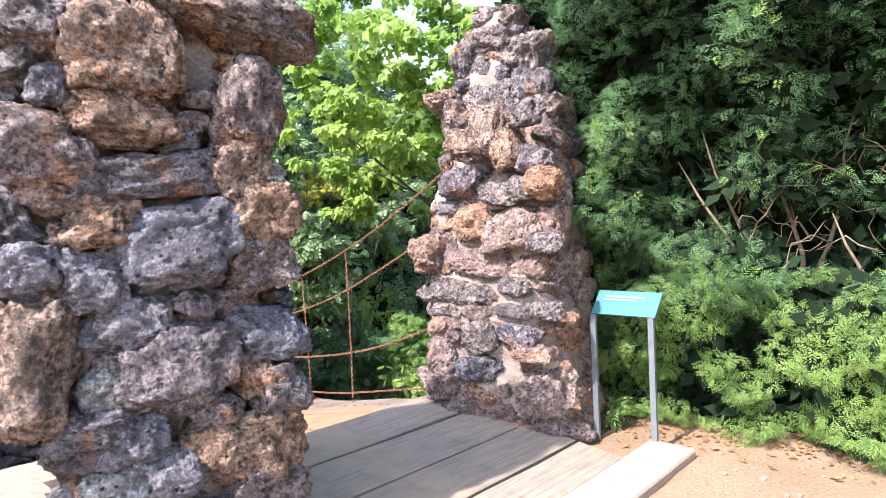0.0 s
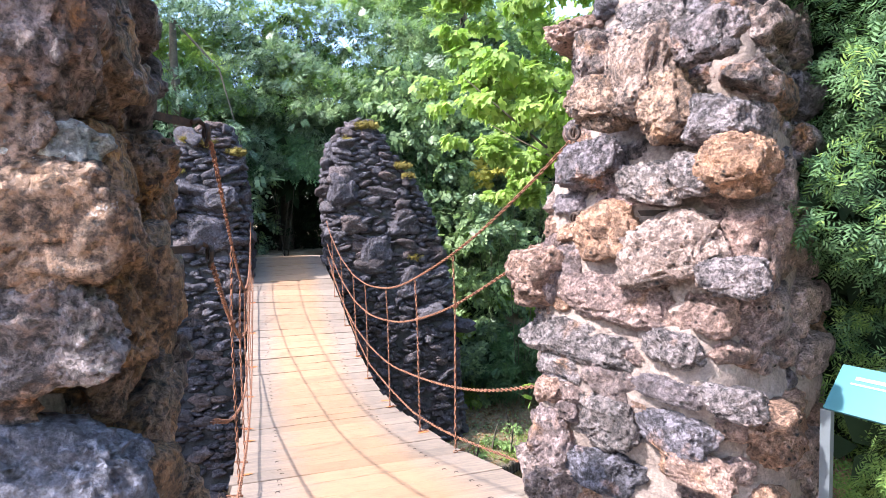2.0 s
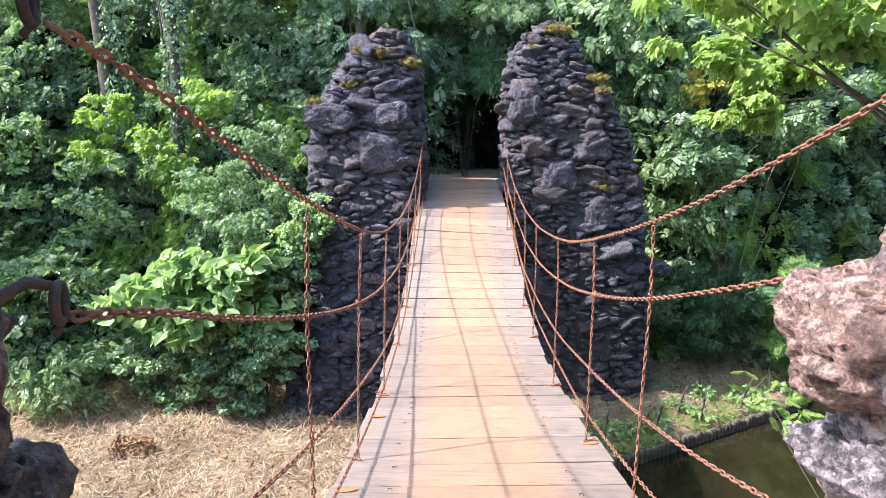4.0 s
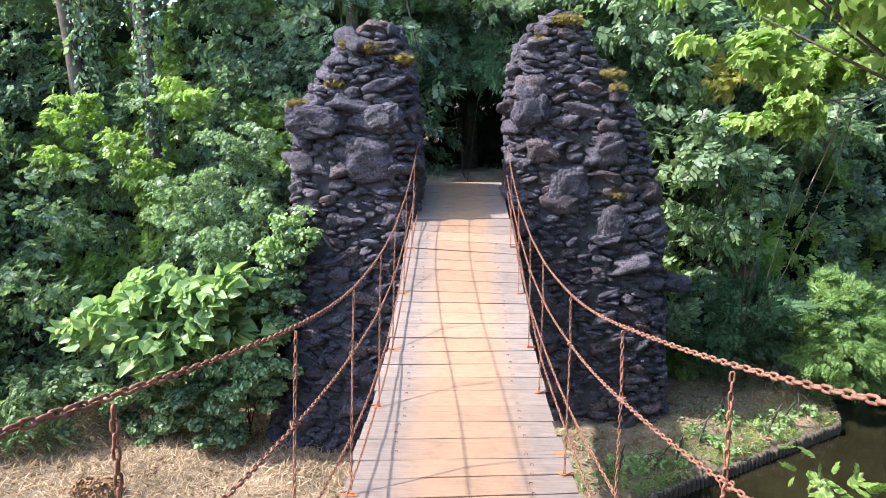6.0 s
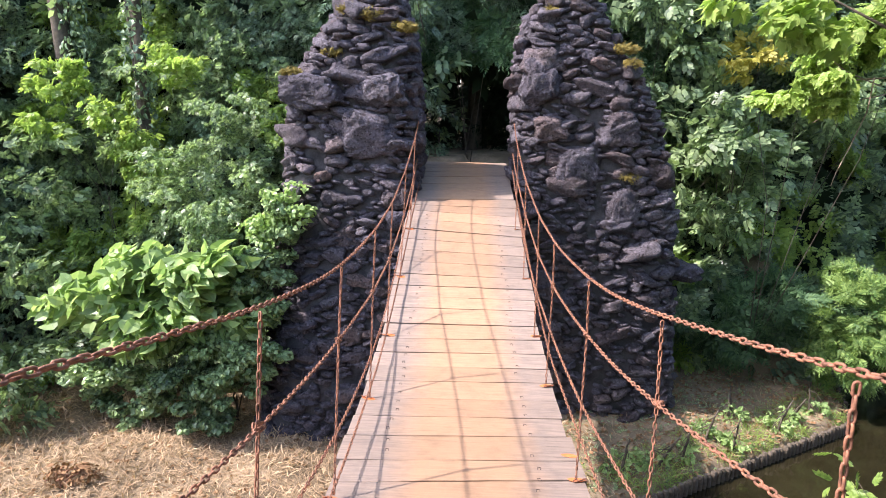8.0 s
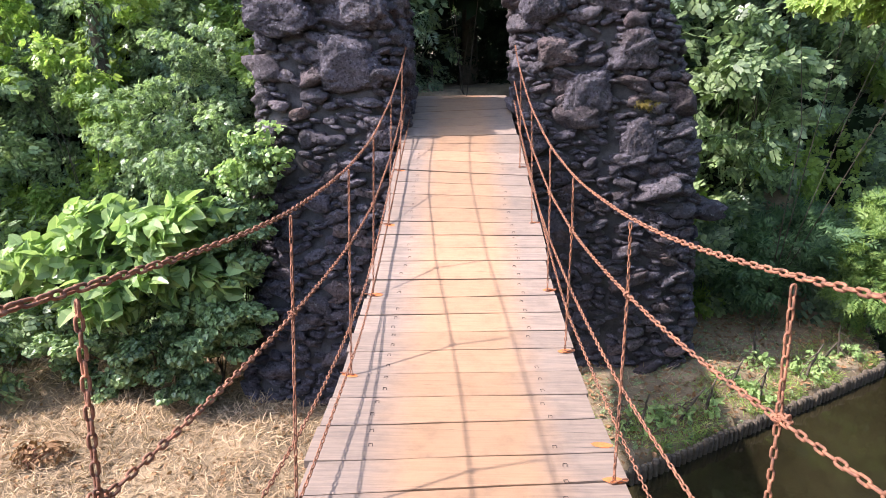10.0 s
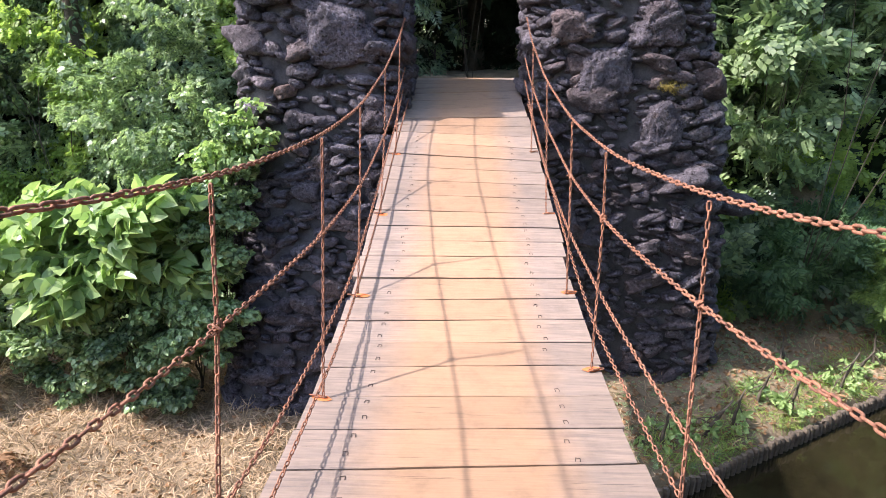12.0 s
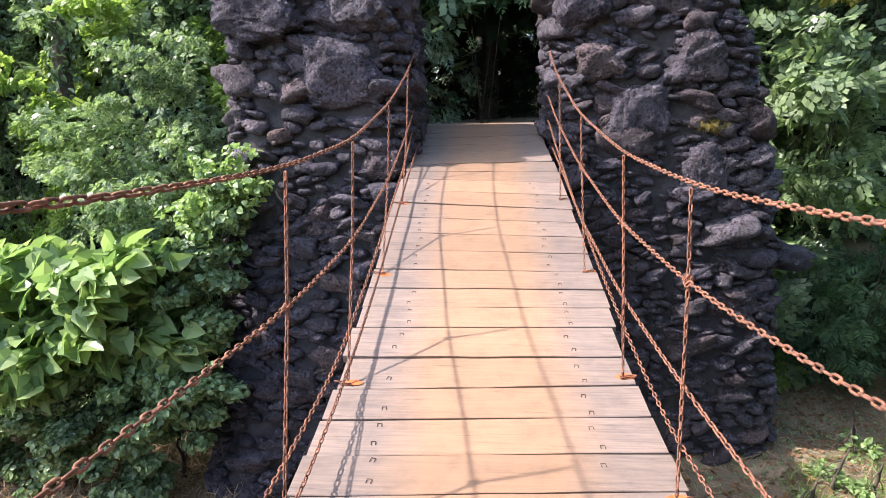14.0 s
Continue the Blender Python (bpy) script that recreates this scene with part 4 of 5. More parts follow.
# ---- sign ----
def make_sign():
    tl, bl, br = Vector((1.42, -4.42, 1.055)), Vector((1.31, -4.47, 0.92)), Vector((1.40, -4.88, 0.915))
    along, upward = (br - bl), (tl - bl)
    normal = along.cross(upward).normalized()
    sign = thing("information_sign", (1.36, -4.67, 0.12), "small turquoise information panel on two grey posts", "sign")
    base = Vector(sign.location)
    xa, ya = along.normalized(), normal.cross(along).normalized()
    w, h = along.length, upward.length
    m = Matrix((xa, ya, normal)).transposed().to_4x4()
    mid = bl + along / 2 + ya * h / 2
    bm = bmesh.new()
    box_bm(bm, (w, h, 0.012), Matrix.Translation(mid - base) @ m)
    part("panel", bm, SIGN_BLUE, sign, "turquoise glossy panel", False)
    bm = bmesh.new()
    for k, (u, v, lw) in enumerate(((-0.02, 0.045, 0.26), (-0.06, 0.022, 0.2))):
        box_bm(bm, (lw, 0.012 if k == 0 else 0.006, 0.004), Matrix.Translation(mid - base + xa * u + ya * v + normal * 0.007) @ m)
    part("print_bar", bm, SIGN_TEXT, sign, "pale line of print", False)
    for foot in (bl + along * 0.03, br - along * 0.06):
        bm = bmesh.new()
        z0 = 0.05
        box_bm(bm, (0.035, 0.022, foot.z - z0), Matrix.Translation(Vector((foot.x, foot.y, (foot.z + z0) / 2)) - base) @ pose(0, 0, 0, 0, 0, math.degrees(math.atan2(xa.y, xa.x))))
        part("post", bm, POST_GREY, sign, "", False)


make_sign()


# ---- bank edge ----
def make_stakes():
    fence = thing("bank_palisade", (4, 4.8, WATER_Z), "low edging of dark wooden stakes along the canal bank", "edging")
    bm = bmesh.new()
    tube_bm(bm, [(0, 0, -0.4), (0, 0, 0.16), (0, 0, 0.2)], [0.045, 0.045, 0.03], 8)
    me = bpy.data.meshes.new("stake")
    bm.to_mesh(me)
    bm.free()
    x = -1.5
    while x < 8.4:
        y = float(bank_line(np.array(x)))
        ob = link_data("stake", me, STAKE_WOOD, fence)
        ob.matrix_basis = pose(x - 4, y - 4.8 - 0.02, random.uniform(-0.03, 0.03), random.uniform(-4, 4), random.uniform(-4, 4), random.uniform(0, 90))
        x += 0.085 if x < 6.8 else 0.05


make_stakes()


# ---- yew hedge by the sign ----
def hedge_surface(n, inset, seed):
    """Points and outward normals over the uneven front of the hedge."""
    r = np.random.default_rng(seed)
    line = np.array([(1.75, -3.3), (1.72, -4.0), (1.76, -4.65), (2.06, -5.45), (2.52, -6.5), (3.4, -8.1)])
    seg = np.concatenate([[0], np.cumsum(np.linalg.norm(np.diff(line, axis=0), axis=1))])
    u = r.uniform(0, seg[-1], n)
    z = 0.12 + 5.0 * r.random(n) ** 1.15
    x, y = np.interp(u, seg, line[:, 0]), np.interp(u, seg, line[:, 1])
    out = np.array((-0.88, -0.47, 0.0))
    belly = np.interp(z, [0.1, 0.5, 0.9, 1.2, 1.6, 2.1, 2.5, 3.2, 5.2], [-0.05, 0.12, 0.08, -0.15, -0.5, -0.35, 0.0, 0.3, 0.45])
    by_pillar = smooth01((u - 0.9) / 0.8)
    belly = belly * by_pillar + (1 - by_pillar) * np.interp(z, [0, 1.0, 2.2, 3.0, 5], [-0.2, 0.0, 0.22, 0.5, 0.6])
    bump = np.array([noise.noise(Vector((a * 1.6, b * 1.6, c * 2.2))) + 0.8 * noise.noise(Vector((a * 4.0, b * 4.0, c * 6.5))) for a, b, c in zip(x, y, z)])
    depth = belly + 0.5 * bump - inset - 0.08 * r.random(n)
    pos = np.column_stack([x, y, z]) + out * depth[:, None]
    nm = unit(out * 0.6 + np.array((0, 0, 0.8)) + r.normal(size=(n, 3)) * 0.7)
    return pos, nm, bump


def make_yew_hedge():
    hedge = thing("yew_hedge", (2.6, -4.8, 0.1), "tall dense dark green yew with bare inner branches", "hedge")
    base = np.array(hedge.location)

    def sprays(name, n, inset, seed, lo, hi, mat, template, zlo, zhi, cut=-9.0):
        p, nm, bump = hedge_surface(n, inset, seed)
        thin = (p[:, 2] > 1.15) & (p[:, 2] < 2.35) & (p[:, 1] < -4.75) & (rng.random(len(p)) < 0.62) if inset < 0.1 else np.zeros(len(p), bool)
        ok = (p[:, 2] > zlo) & (p[:, 2] < zhi) & (bump > cut) & ~thin
        p, nm = p[ok] - base, nm[ok]
        v = scatter(template, p, nm, lo + (hi - lo) * rng.random(len(p)), np.tile((-0.7, -0.45, -0.15), (len(p), 1)) + rng.normal(size=p.shape) * 0.9, 0.25)
        ob = link_data(name, quads_data(name, v), mat, hedge)
        ob["kind"] = "stuff"

    # The brighter green of the lower sprays stands in for sun falling there.
    sprays("lower_sprays", 52000, 0.0, 3, 0.05, 0.095, YEW_FRESH_LIT, SPRIG, 0.0, 1.25, -0.3)
    sprays("upper_sprays", 52000, 0.0, 4, 0.058, 0.11, YEW, SPRIG, 1.0, 9.0, -0.3)
    sprays("tip_sprays", 7000, -0.06, 5, 0.06, 0.11, YEW_FRESH_LIT, SPRIG, 1.0, 9.0, 0.25)
    # Near-black layers behind the sprays: the hedge's inner shade, put in as colour.
    sprays("inner_shade_sprays", 6000, 0.42, 6, 0.24, 0.38, SHADE_LEAF, TWIG, 0.0, 9.0)
    sprays("core_shade_sprays", 5000, 0.8, 7, 0.3, 0.45, SHADE_LEAF, TWIG, 0.0, 9.0)
    for at, ends in (((2.75, -5.1, 0.9), ((2.15, -4.75, 2.1), (2.35, -5.05, 2.15), (2.75, -5.5, 2.3))), ((2.9, -5.6, 0.7), ((2.65, -5.75, 2.3), (2.85, -6.1, 2.2), (2.5, -5.4, 1.5), (2.8, -6.2, 1.4))), ((2.6, -4.9, 0.9), ((2.1, -4.6, 1.9), (2.35, -5.2, 1.2)))):
        for e in ends:
            bm = bmesh.new()
            a, b = Vector(at) - Vector(base), Vector(e) - Vector(base)
            mid = a.lerp(b, 0.5) + Vector((random.uniform(-0.1, 0.1), random.uniform(-0.1, 0.1), -0.08))
            k1, k2 = a.lerp(mid, 0.55) + Vector((0.03, -0.02, 0.03)), mid.lerp(b, 0.5) + Vector((-0.02, 0.03, 0.04))
            tube_bm(bm, [a, k1, mid, k2, b], [0.021, 0.016, 0.012, 0.008, 0.003], 7)
            part("branch", bm, YEW_BARK, hedge, "bare reddish brown branch")
    for k in range(54):
        y = random.uniform(-6.6, -4.75)
        x = np.interp(-y, [4.6, 5.5, 6.6], [1.95, 2.4, 2.9]) + random.uniform(0.15, 0.5)
        at = Vector((x, y, random.uniform(0.9, 1.8))) - Vector(base)
        way = Vector((random.uniform(-0.5, 0.05), random.uniform(-0.4, 0.4), random.uniform(0.1, 0.8)))
        pts = [at]
        for i in range(6):
            way = (way + Vector((random.uniform(-0.2, 0.2), random.uniform(-0.2, 0.2), random.uniform(-0.16, 0.2)))).normalized() * random.uniform(0.07, 0.14)
            pts.append(pts[-1] + way)
        r = random.uniform(0.004, 0.009)
        bm = bmesh.new()
        tube_bm(bm, pts, [r * (1 - i / 8) for i in range(7)], 5)
        part("twig", bm, YEW_BARK, hedge)


make_yew_hedge()


# ---- trees and shrubs ----
def tree(at, height, blobs, material, leaves, lo, hi, label, template=TWIG, trunk_r=0.16, sub=(60, 0.35, 0.7), limbs=5, group="woodland trees", name="tree", category="tree", up=0.62, bark=None):
    """A tree: trunk with limbs, crown of leafy clumps over the given ellipsoids (in place)."""
    gz = float(ground_z(at[0], at[1]))
    ob = thing(name, (at[0], at[1], gz), label, category, group)
    base = np.array(ob.location)
    b = np.array(blobs, float) - np.r_[base, 0, 0, 0]
    ends = [tuple(b[i % len(b), :3] + rng.normal(size=3) * b[i % len(b), 3:] * 0.4) for i in range(limbs)]
    if trunk_r:
        trunk_mesh("trunk", ob, (0, 0, -0.2), (rng.normal() * 0.2, rng.normal() * 0.2, height * 0.85), trunk_r, trunk_r * 0.35, ends, bark or BARK)
    cl = clumps(b, sub[0], sub[1], sub[2], 0.5, 0.55)
    leafage("crown", ob, template, cl, leaves, lo, hi, material, up, 0.35, 0.35)
    return ob


def bush(at, blobs, material, leaves, lo, hi, label, template=TWIG, sub=(50, 0.2, 0.4), name="shrub", group="bank shrubs", up=0.5):
    return tree(at, 0.6, blobs, material, leaves, lo, hi, label, template, 0.03, sub, 4, group, name, "shrub", up)


# small fern at the foot of the pillar by the sign
bush((1.52, -4.36), [(1.50, -4.38, 0.26, 0.10, 0.09, 0.08), (1.56, -4.44, 0.2, 0.09, 0.08, 0.06)], YEW_FRESH_LIT, 50, 0.08, 0.14, "small bright green fern at the pillar's foot", FERN_SPRAY, (6, 0.04, 0.07), "fern", "plants by the sign")
# maple whose boughs hang over the canal
tree((6.4, 2.0), 7.0, [(1.9, 0.6, 3.15, 0.8, 0.7, 0.3), (2.8, 0.8, 3.0, 0.9, 0.8, 0.5), (3.2, 2.5, 3.2, 1.2, 1.0, 0.7), (2.5, 1.9, 4.0, 1.2, 1.0, 0.7), (4.4, 2.6, 3.5, 0.9, 0.8, 0.5), (3.6, 0.0, 3.9, 1.3, 1.2, 0.9), (4.8, 2.0, 2.9, 0.8, 0.8, 0.6), (5.6, 5.4, 4.6, 1.2, 1.0, 0.9), (2.6, 1.5, 4.4, 1.2, 1.2, 0.7), (5.0, 3.0, 5.6, 1.3, 1.1, 0.8), (3.9, 3.2, 5.7, 1.2, 1.0, 0.7), (5.7, 3.0, 4.9, 1.0, 1.0, 0.6)], MAPLE, 7400, 0.09, 0.16, "sunlit maple with broad bright green leaves", MAPLE_LEAF, 0.14, (125, 0.2, 0.38), 5, "trees by the canal", "maple_tree")
oak = bush((5.6, 8.2), [(3.65, 4.3, 1.92, 0.32, 0.3, 0.16), (4.05, 4.3, 2.12, 0.4, 0.35, 0.2), (4.6, 4.4, 2.5, 0.5, 0.4, 0.2), (5.0, 4.5, 2.75, 0.5, 0.4, 0.3), (5.1, 4.5, 3.2, 0.6, 0.4, 0.3), (5.7, 4.8, 2.3, 0.5, 0.4, 0.3)], MAPLE, 1500, 0.12, 0.19, "slender oak bough reaching over the water", LEAFY_TWIG, (40, 0.12, 0.22), "oak_bough", "trees by the canal")
TWIG_BARK = plain_material("pale_twig", (0.20, 0.15, 0.10), (0.36, 0.28, 0.20), 0.9, 18.0, 0.0, 0.4)
for pts, r in (([(5.8, 4.8, 2.5), (5.0, 4.4, 2.3), (4.5, 4.3, 2.25), (4.0, 4.3, 2.0), (3.7, 4.3, 1.8)], 0.014), ([(5.8, 4.8, 2.45), (5.0, 4.45, 2.1), (4.5, 4.3, 2.0), (4.1, 4.25, 1.75)], 0.011), ([(4.75, 4.3, 2.3), (4.74, 4.3, 1.9), (4.62, 4.3, 1.5), (4.5, 4.3, 1.15), (4.47, 4.3, 1.0)], 0.009), ([(4.9, 4.4, 2.2), (4.4, 4.3, 2.35), (4.05, 4.2, 2.55)], 0.009)):
    bm = bmesh.new()
    tube_bm(bm, [Vector(q) - oak.location for q in pts], [r * (1 - 0.6 * k / len(pts)) for k in range(len(pts))], 6)
    part("twig", bm, TWIG_BARK, oak)
bush((5.1, 9.0), [(5.0, 8.2, 3.05, 0.4, 0.3, 0.22), (4.75, 8.2, 2.6, 0.3, 0.25, 0.2), (5.3, 8.2, 2.75, 0.3, 0.3, 0.18)], YELLOWED, 260, 0.13, 0.2, "thin shrub with yellowing leaves", TWIG, (20, 0.12, 0.2), "yellowing_shrub")
# left bank
bush((-4.4, 5.6), [(-4.1, 4.9, -0.75, 0.65, 0.5, 0.42), (-4.8, 4.9, -1.05, 0.75, 0.5, 0.42), (-5.4, 5.0, -1.35, 0.7, 0.5, 0.38), (-3.6, 4.9, -0.62, 0.5, 0.4, 0.38), (-4.2, 4.8, -1.35, 0.7, 0.4, 0.35), (-3.5, 4.85, -1.2, 0.4, 0.35, 0.3)], BROAD, 1900, 0.17, 0.29, "knotweed shrub with large pale green leaves", BROAD_LEAF, (40, 0.24, 0.4), "knotweed", up=0.62)
bush((-3.4, 5.4), [(-2.65, 5.1, -0.1, 0.25, 0.2, 0.4), (-3.0, 5.05, -0.4, 0.35, 0.25, 0.5), (-3.2, 4.95, -1.1, 0.4, 0.25, 0.6), (-2.75, 5.0, -0.8, 0.3, 0.2, 0.6), (-2.95, 4.9, -1.6, 0.4, 0.25, 0.6), (-3.35, 4.85, -2.2, 0.55, 0.3, 0.7), (-2.5, 5.15, 0.05, 0.2, 0.15, 0.3), (-4.0, 4.8, -2.5, 0.8, 0.3, 0.6), (-5.0, 5.0, -2.5, 0.8, 0.3, 0.5), (-3.7, 4.8, -1.9, 0.7, 0.3, 0.5)], IVY, 23000, 0.045, 0.085, "dark glossy ivy climbing beside the pillar", IVY_LEAF, (130, 0.12, 0.23), "ivy", up=0.2)
bush((-3.2, 5.8), [(-2.5, 5.1, 0.35, 0.28, 0.2, 0.3), (-2.75, 5.2, 0.0, 0.3, 0.3, 0.25)], BROAD, 900, 0.05, 0.085, "light green climbing shoots beside the pillar", IVY_LEAF, (26, 0.12, 0.22), "climbing_shoots", up=0.5)
bush((-3.9, 6.1), [(-3.9, 6.1, 1.2, 0.6, 0.4, 0.4), (-3.4, 5.9, 0.6, 0.5, 0.35, 0.4), (-4.5, 5.9, 0.6, 0.6, 0.4, 0.4), (-3.75, 5.5, 0.0, 0.5, 0.35, 0.35), (-3.5, 6.1, 1.5, 0.5, 0.4, 0.35)], WOODS, 4600, 0.06, 0.11, "fine-leaved green shrub above the knotweed", TWIG, (90, 0.14, 0.26), up=0.6)
bush((-6.3, 7.4), [(-5.8, 7.0, 1.35, 0.45, 0.4, 0.5), (-6.8, 7.2, 2.0, 0.5, 0.4, 0.35), (-5.4, 6.9, 0.7, 0.35, 0.3, 0.4), (-7.2, 7.2, 1.3, 0.4, 0.4, 0.3), (-4.9, 7.4, 2.3, 0.6, 0.4, 0.3)], MAPLE, 1900, 0.10, 0.17, "sunlit young hazel in fresh green leaf", TWIG, (50, 0.14, 0.26), "hazel", up=0.6)
for x, y, w in ((-5.75, 7.75, 0.15), (-7.2, 8.3, 0.19)):
    clad = tree((x, y), 9.0, [(x, y + 0.6, 8.6, 1.1, 1.0, 0.6), (x - 0.6, y + 1.2, 7.9, 0.9, 0.9, 0.5)], WOODS, 420, 0.26, 0.4, "dark ivy-clad tree trunk on the wooded bank", TWIG, w, (40, 0.4, 0.7), 4, "woodland trees")
    leafage("ivy", clad, LEAF, np.array([(0.05 * math.sin(k), -0.02, 0.5 + 0.35 * k, w + 0.07, w + 0.07, 0.3) for k in range(24)]), 1500, 0.07, 0.12, WOODS_DARK, 0.1, 0.85)["label"] = "dark ivy leaves round the trunk"
for x, y, z, r, h, n in ((-8.5, 7.0, 0.2, 1.8, 1.6, 2600), (-7.6, 5.8, -1.6, 1.3, 1.0, 2200), (-10, 6.0, 0.5, 1.8, 1.8, 2600), (-11.5, 8.5, 1.6, 1.8, 1.8, 2400), (-13, 6.5, 1.6, 1.8, 1.8, 2200), (-9.5, 9.0, 2.4, 1.7, 1.5, 2400), (-5.6, 9.0, 2.2, 1.6, 1.2, 2600)):
    bush((x, y), [(x, y, z, r, r, h), (x + 0.6, y - 0.5, z - 0.9, r * 0.8, r * 0.7, h * 0.8)], WOODS, int(n * 0.6), 0.13, 0.22, "dense green bank shrub", TWIG, (60, 0.25, 0.5))
# trees behind, left
for x, y, h, n, mat, lab in ((-5.8, 12.5, 9, 4200, WOODS, "ivy-clad tree on the wooded bank"), (-8.8, 11.5, 9, 4200, WOODS, "leafy green tree on the wooded bank"), (-3.0, 12.0, 6.5, 4200, WOODS, "leafy green tree on the wooded bank"), (-12, 10, 6, 3600, WOODS, "leafy green tree on the wooded bank"), (-7.0, 17, 11, 3600, WOODS, "leafy green tree on the wooded bank"), (-13, 16, 12, 3400, WOODS, "leafy green tree on the wooded bank")):
    tree((x, y), h, [(x, y, h * 0.62, 2.4, 2.2, 2.2), (x + 1.0, y - 1.2, h * 0.4, 1.9, 1.6, 1.6), (x - 1.3, y - 0.6, h * 0.48, 1.8, 1.6, 1.5), (x, y, h * 0.85, 1.8, 1.8, 1.4)], mat, int(n * 0.4), 0.32, 0.5, lab, TWIG, 0.2, (80, 0.5, 0.95), 7)

def thicket(name, label, line, z0, z1, lean, n, mats, template, lo, hi, seed, out, bump=0.6, gap=-0.8, hole=None):
    """A closed edge of woodland: leaves over an uneven slope that leans back, in patches of several kinds."""
    r = np.random.default_rng(seed)
    line = np.array(line, float)
    seg = np.concatenate([[0], np.cumsum(np.linalg.norm(np.diff(line, axis=0), axis=1))])
    u = r.uniform(0, seg[-1], n)
    z = z0 + (z1 - z0) * r.random(n)
    x, y = np.interp(u, seg, line[:, 0]), np.interp(u, seg, line[:, 1])
    big = np.array([noise.noise(Vector((a * 0.55, b * 0.55, c * 0.7 + seed))) for a, b, c in zip(x, y, z)])
    mid = np.array([noise.noise(Vector((a * 1.5, b * 1.5, c * 2.0 - seed))) for a, b, c in zip(x, y, z)])
    fine = np.array([noise.noise(Vector((a * 3.6, b * 3.6, c * 5.0))) for a, b, c in zip(x, y, z)])
    patch = np.array([noise.noise(Vector((a * 0.8 + 9, b * 0.8, c * 0.8))) for a, b, c in zip(x, y, z)]) + r.normal(size=n) * 0.06
    out = unit(np.array(out, float))
    depth = bump * (1.5 * big + 0.8 * mid + 0.45 * fine) - lean * (z - z0) - 0.15 * r.random(n)
    pos = np.column_stack([x, y, z]) + out * depth[:, None]
    ok = (fine + 0.7 * mid > gap) & (pos[:, 2] > ground_z(pos[:, 0], pos[:, 1]) - 0.1)
    ok &= ~((pos[:, 2] > 3.4) & (fine + 0.8 * mid + 0.5 * big < 0.12)) | (lo > 0.15)
    if hole:
        ok &= ~hole(pos)
    nm = unit(out * 0.45 + np.array(SUN_TO) * 0.8 + r.normal(size=(n, 3)) * 0.5)
    # Added near-black layer behind the leaves, so gaps get their shade from colour.
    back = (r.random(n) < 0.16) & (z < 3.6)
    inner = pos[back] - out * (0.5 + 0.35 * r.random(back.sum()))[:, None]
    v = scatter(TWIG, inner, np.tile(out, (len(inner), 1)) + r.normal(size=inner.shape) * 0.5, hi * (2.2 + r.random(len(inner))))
    tagged(link_data("inner_shade_layer", quads_data("inner_shade_layer", v), SHADE_LEAF), "near-black growth inside the thicket, coloured as its shade", "thicket", kind="stuff")
    k = len(mats)
    order = np.clip(((patch + 0.5) * k).astype(int), 0, k - 1)
    for i, mat in enumerate(mats):
        w = ok & (order == i)
        if w.sum() < 10:
            continue
        size = (lo + (hi - lo) * r.random(w.sum())) * (1.0 + 0.25 * (i % 2))
        v = scatter(template, pos[w], nm[w], size, np.tile(out, (w.sum(), 1)) + r.normal(size=(w.sum(), 3)) * 0.6, 0.3)
        tagged(link_data(name, quads_data(name, v), mat), label, "thicket", kind="stuff")


thicket("bank_thicket", "dense mixed green thicket on the steep bank", [(-2.6, 6.9), (-4.2, 6.3), (-6.5, 6.3), (-10.5, 5.2)], -2.9, 7.0, 0.42, 76000, [WOODS_DARK, WOODS, WOODS, MAPLE], TWIG, 0.085, 0.155, 21, (0.2, -1, 0), 0.5, -0.42)
thicket("bank_thicket", "dense dark green thicket beyond the canal bank", [(3.4, 8.3), (5.2, 8.6), (7.2, 9.2), (9.2, 9.8), (14, 10.5)], -2.9, 7.5, 0.30, 32000, [WOODS_DARK, WOODS, WOODS_DARK, WOODS, MAPLE], TWIG, 0.16, 0.29, 22, (-0.25, -1, 0), 0.7, -0.30, lambda p: (np.abs(p[:, 0] - 0.571 * (p[:, 1] + 3.64) - 0.2 * np.sin(p[:, 2] * 5)) < 0.36) & (p[:, 2] > -1.7) & (p[:, 2] < 1.0) & (np.sin(p[:, 2] * 31) * np.sin(p[:, 0] * 47) < 0.45))
# Boughs split in two: darker below, sunlight put into the upper leaf colours.
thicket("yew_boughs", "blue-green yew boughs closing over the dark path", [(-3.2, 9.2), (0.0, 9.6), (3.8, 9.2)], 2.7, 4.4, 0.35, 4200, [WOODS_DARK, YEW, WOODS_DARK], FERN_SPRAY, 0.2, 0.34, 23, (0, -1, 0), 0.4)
thicket("yew_boughs", "feathery conifer boughs above the path, sunlight put into their leaf colours", [(-4.2, 9.6), (0.0, 10.0), (4.4, 9.4)], 4.2, 9.0, 0.3, 9000, [WOODS, YEW_FRESH_LIT, WOODS, MAPLE], FERN_SPRAY, 0.2, 0.34, 24, (0, -1, 0), 0.6, -0.35)
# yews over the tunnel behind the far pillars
# Near-black leaves from y 11 back carry the tunnel's shade in their colour.
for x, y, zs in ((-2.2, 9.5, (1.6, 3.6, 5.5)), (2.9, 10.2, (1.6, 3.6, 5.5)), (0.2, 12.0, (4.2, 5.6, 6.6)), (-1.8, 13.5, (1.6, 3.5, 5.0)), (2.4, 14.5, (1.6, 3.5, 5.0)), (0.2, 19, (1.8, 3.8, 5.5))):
    tree((x, y), 6.5, [(x, y, z, 1.5, 1.4, 1.3) for z in zs], SHADE_LEAF if y > 11 else WOODS_DARK, 2300, 0.2, 0.34, "dark old yew closing over the path", FERN_SPRAY, 0.2, (80, 0.4, 0.7), 6, "yews over the path", "yew_tree", "tree", 0.4)
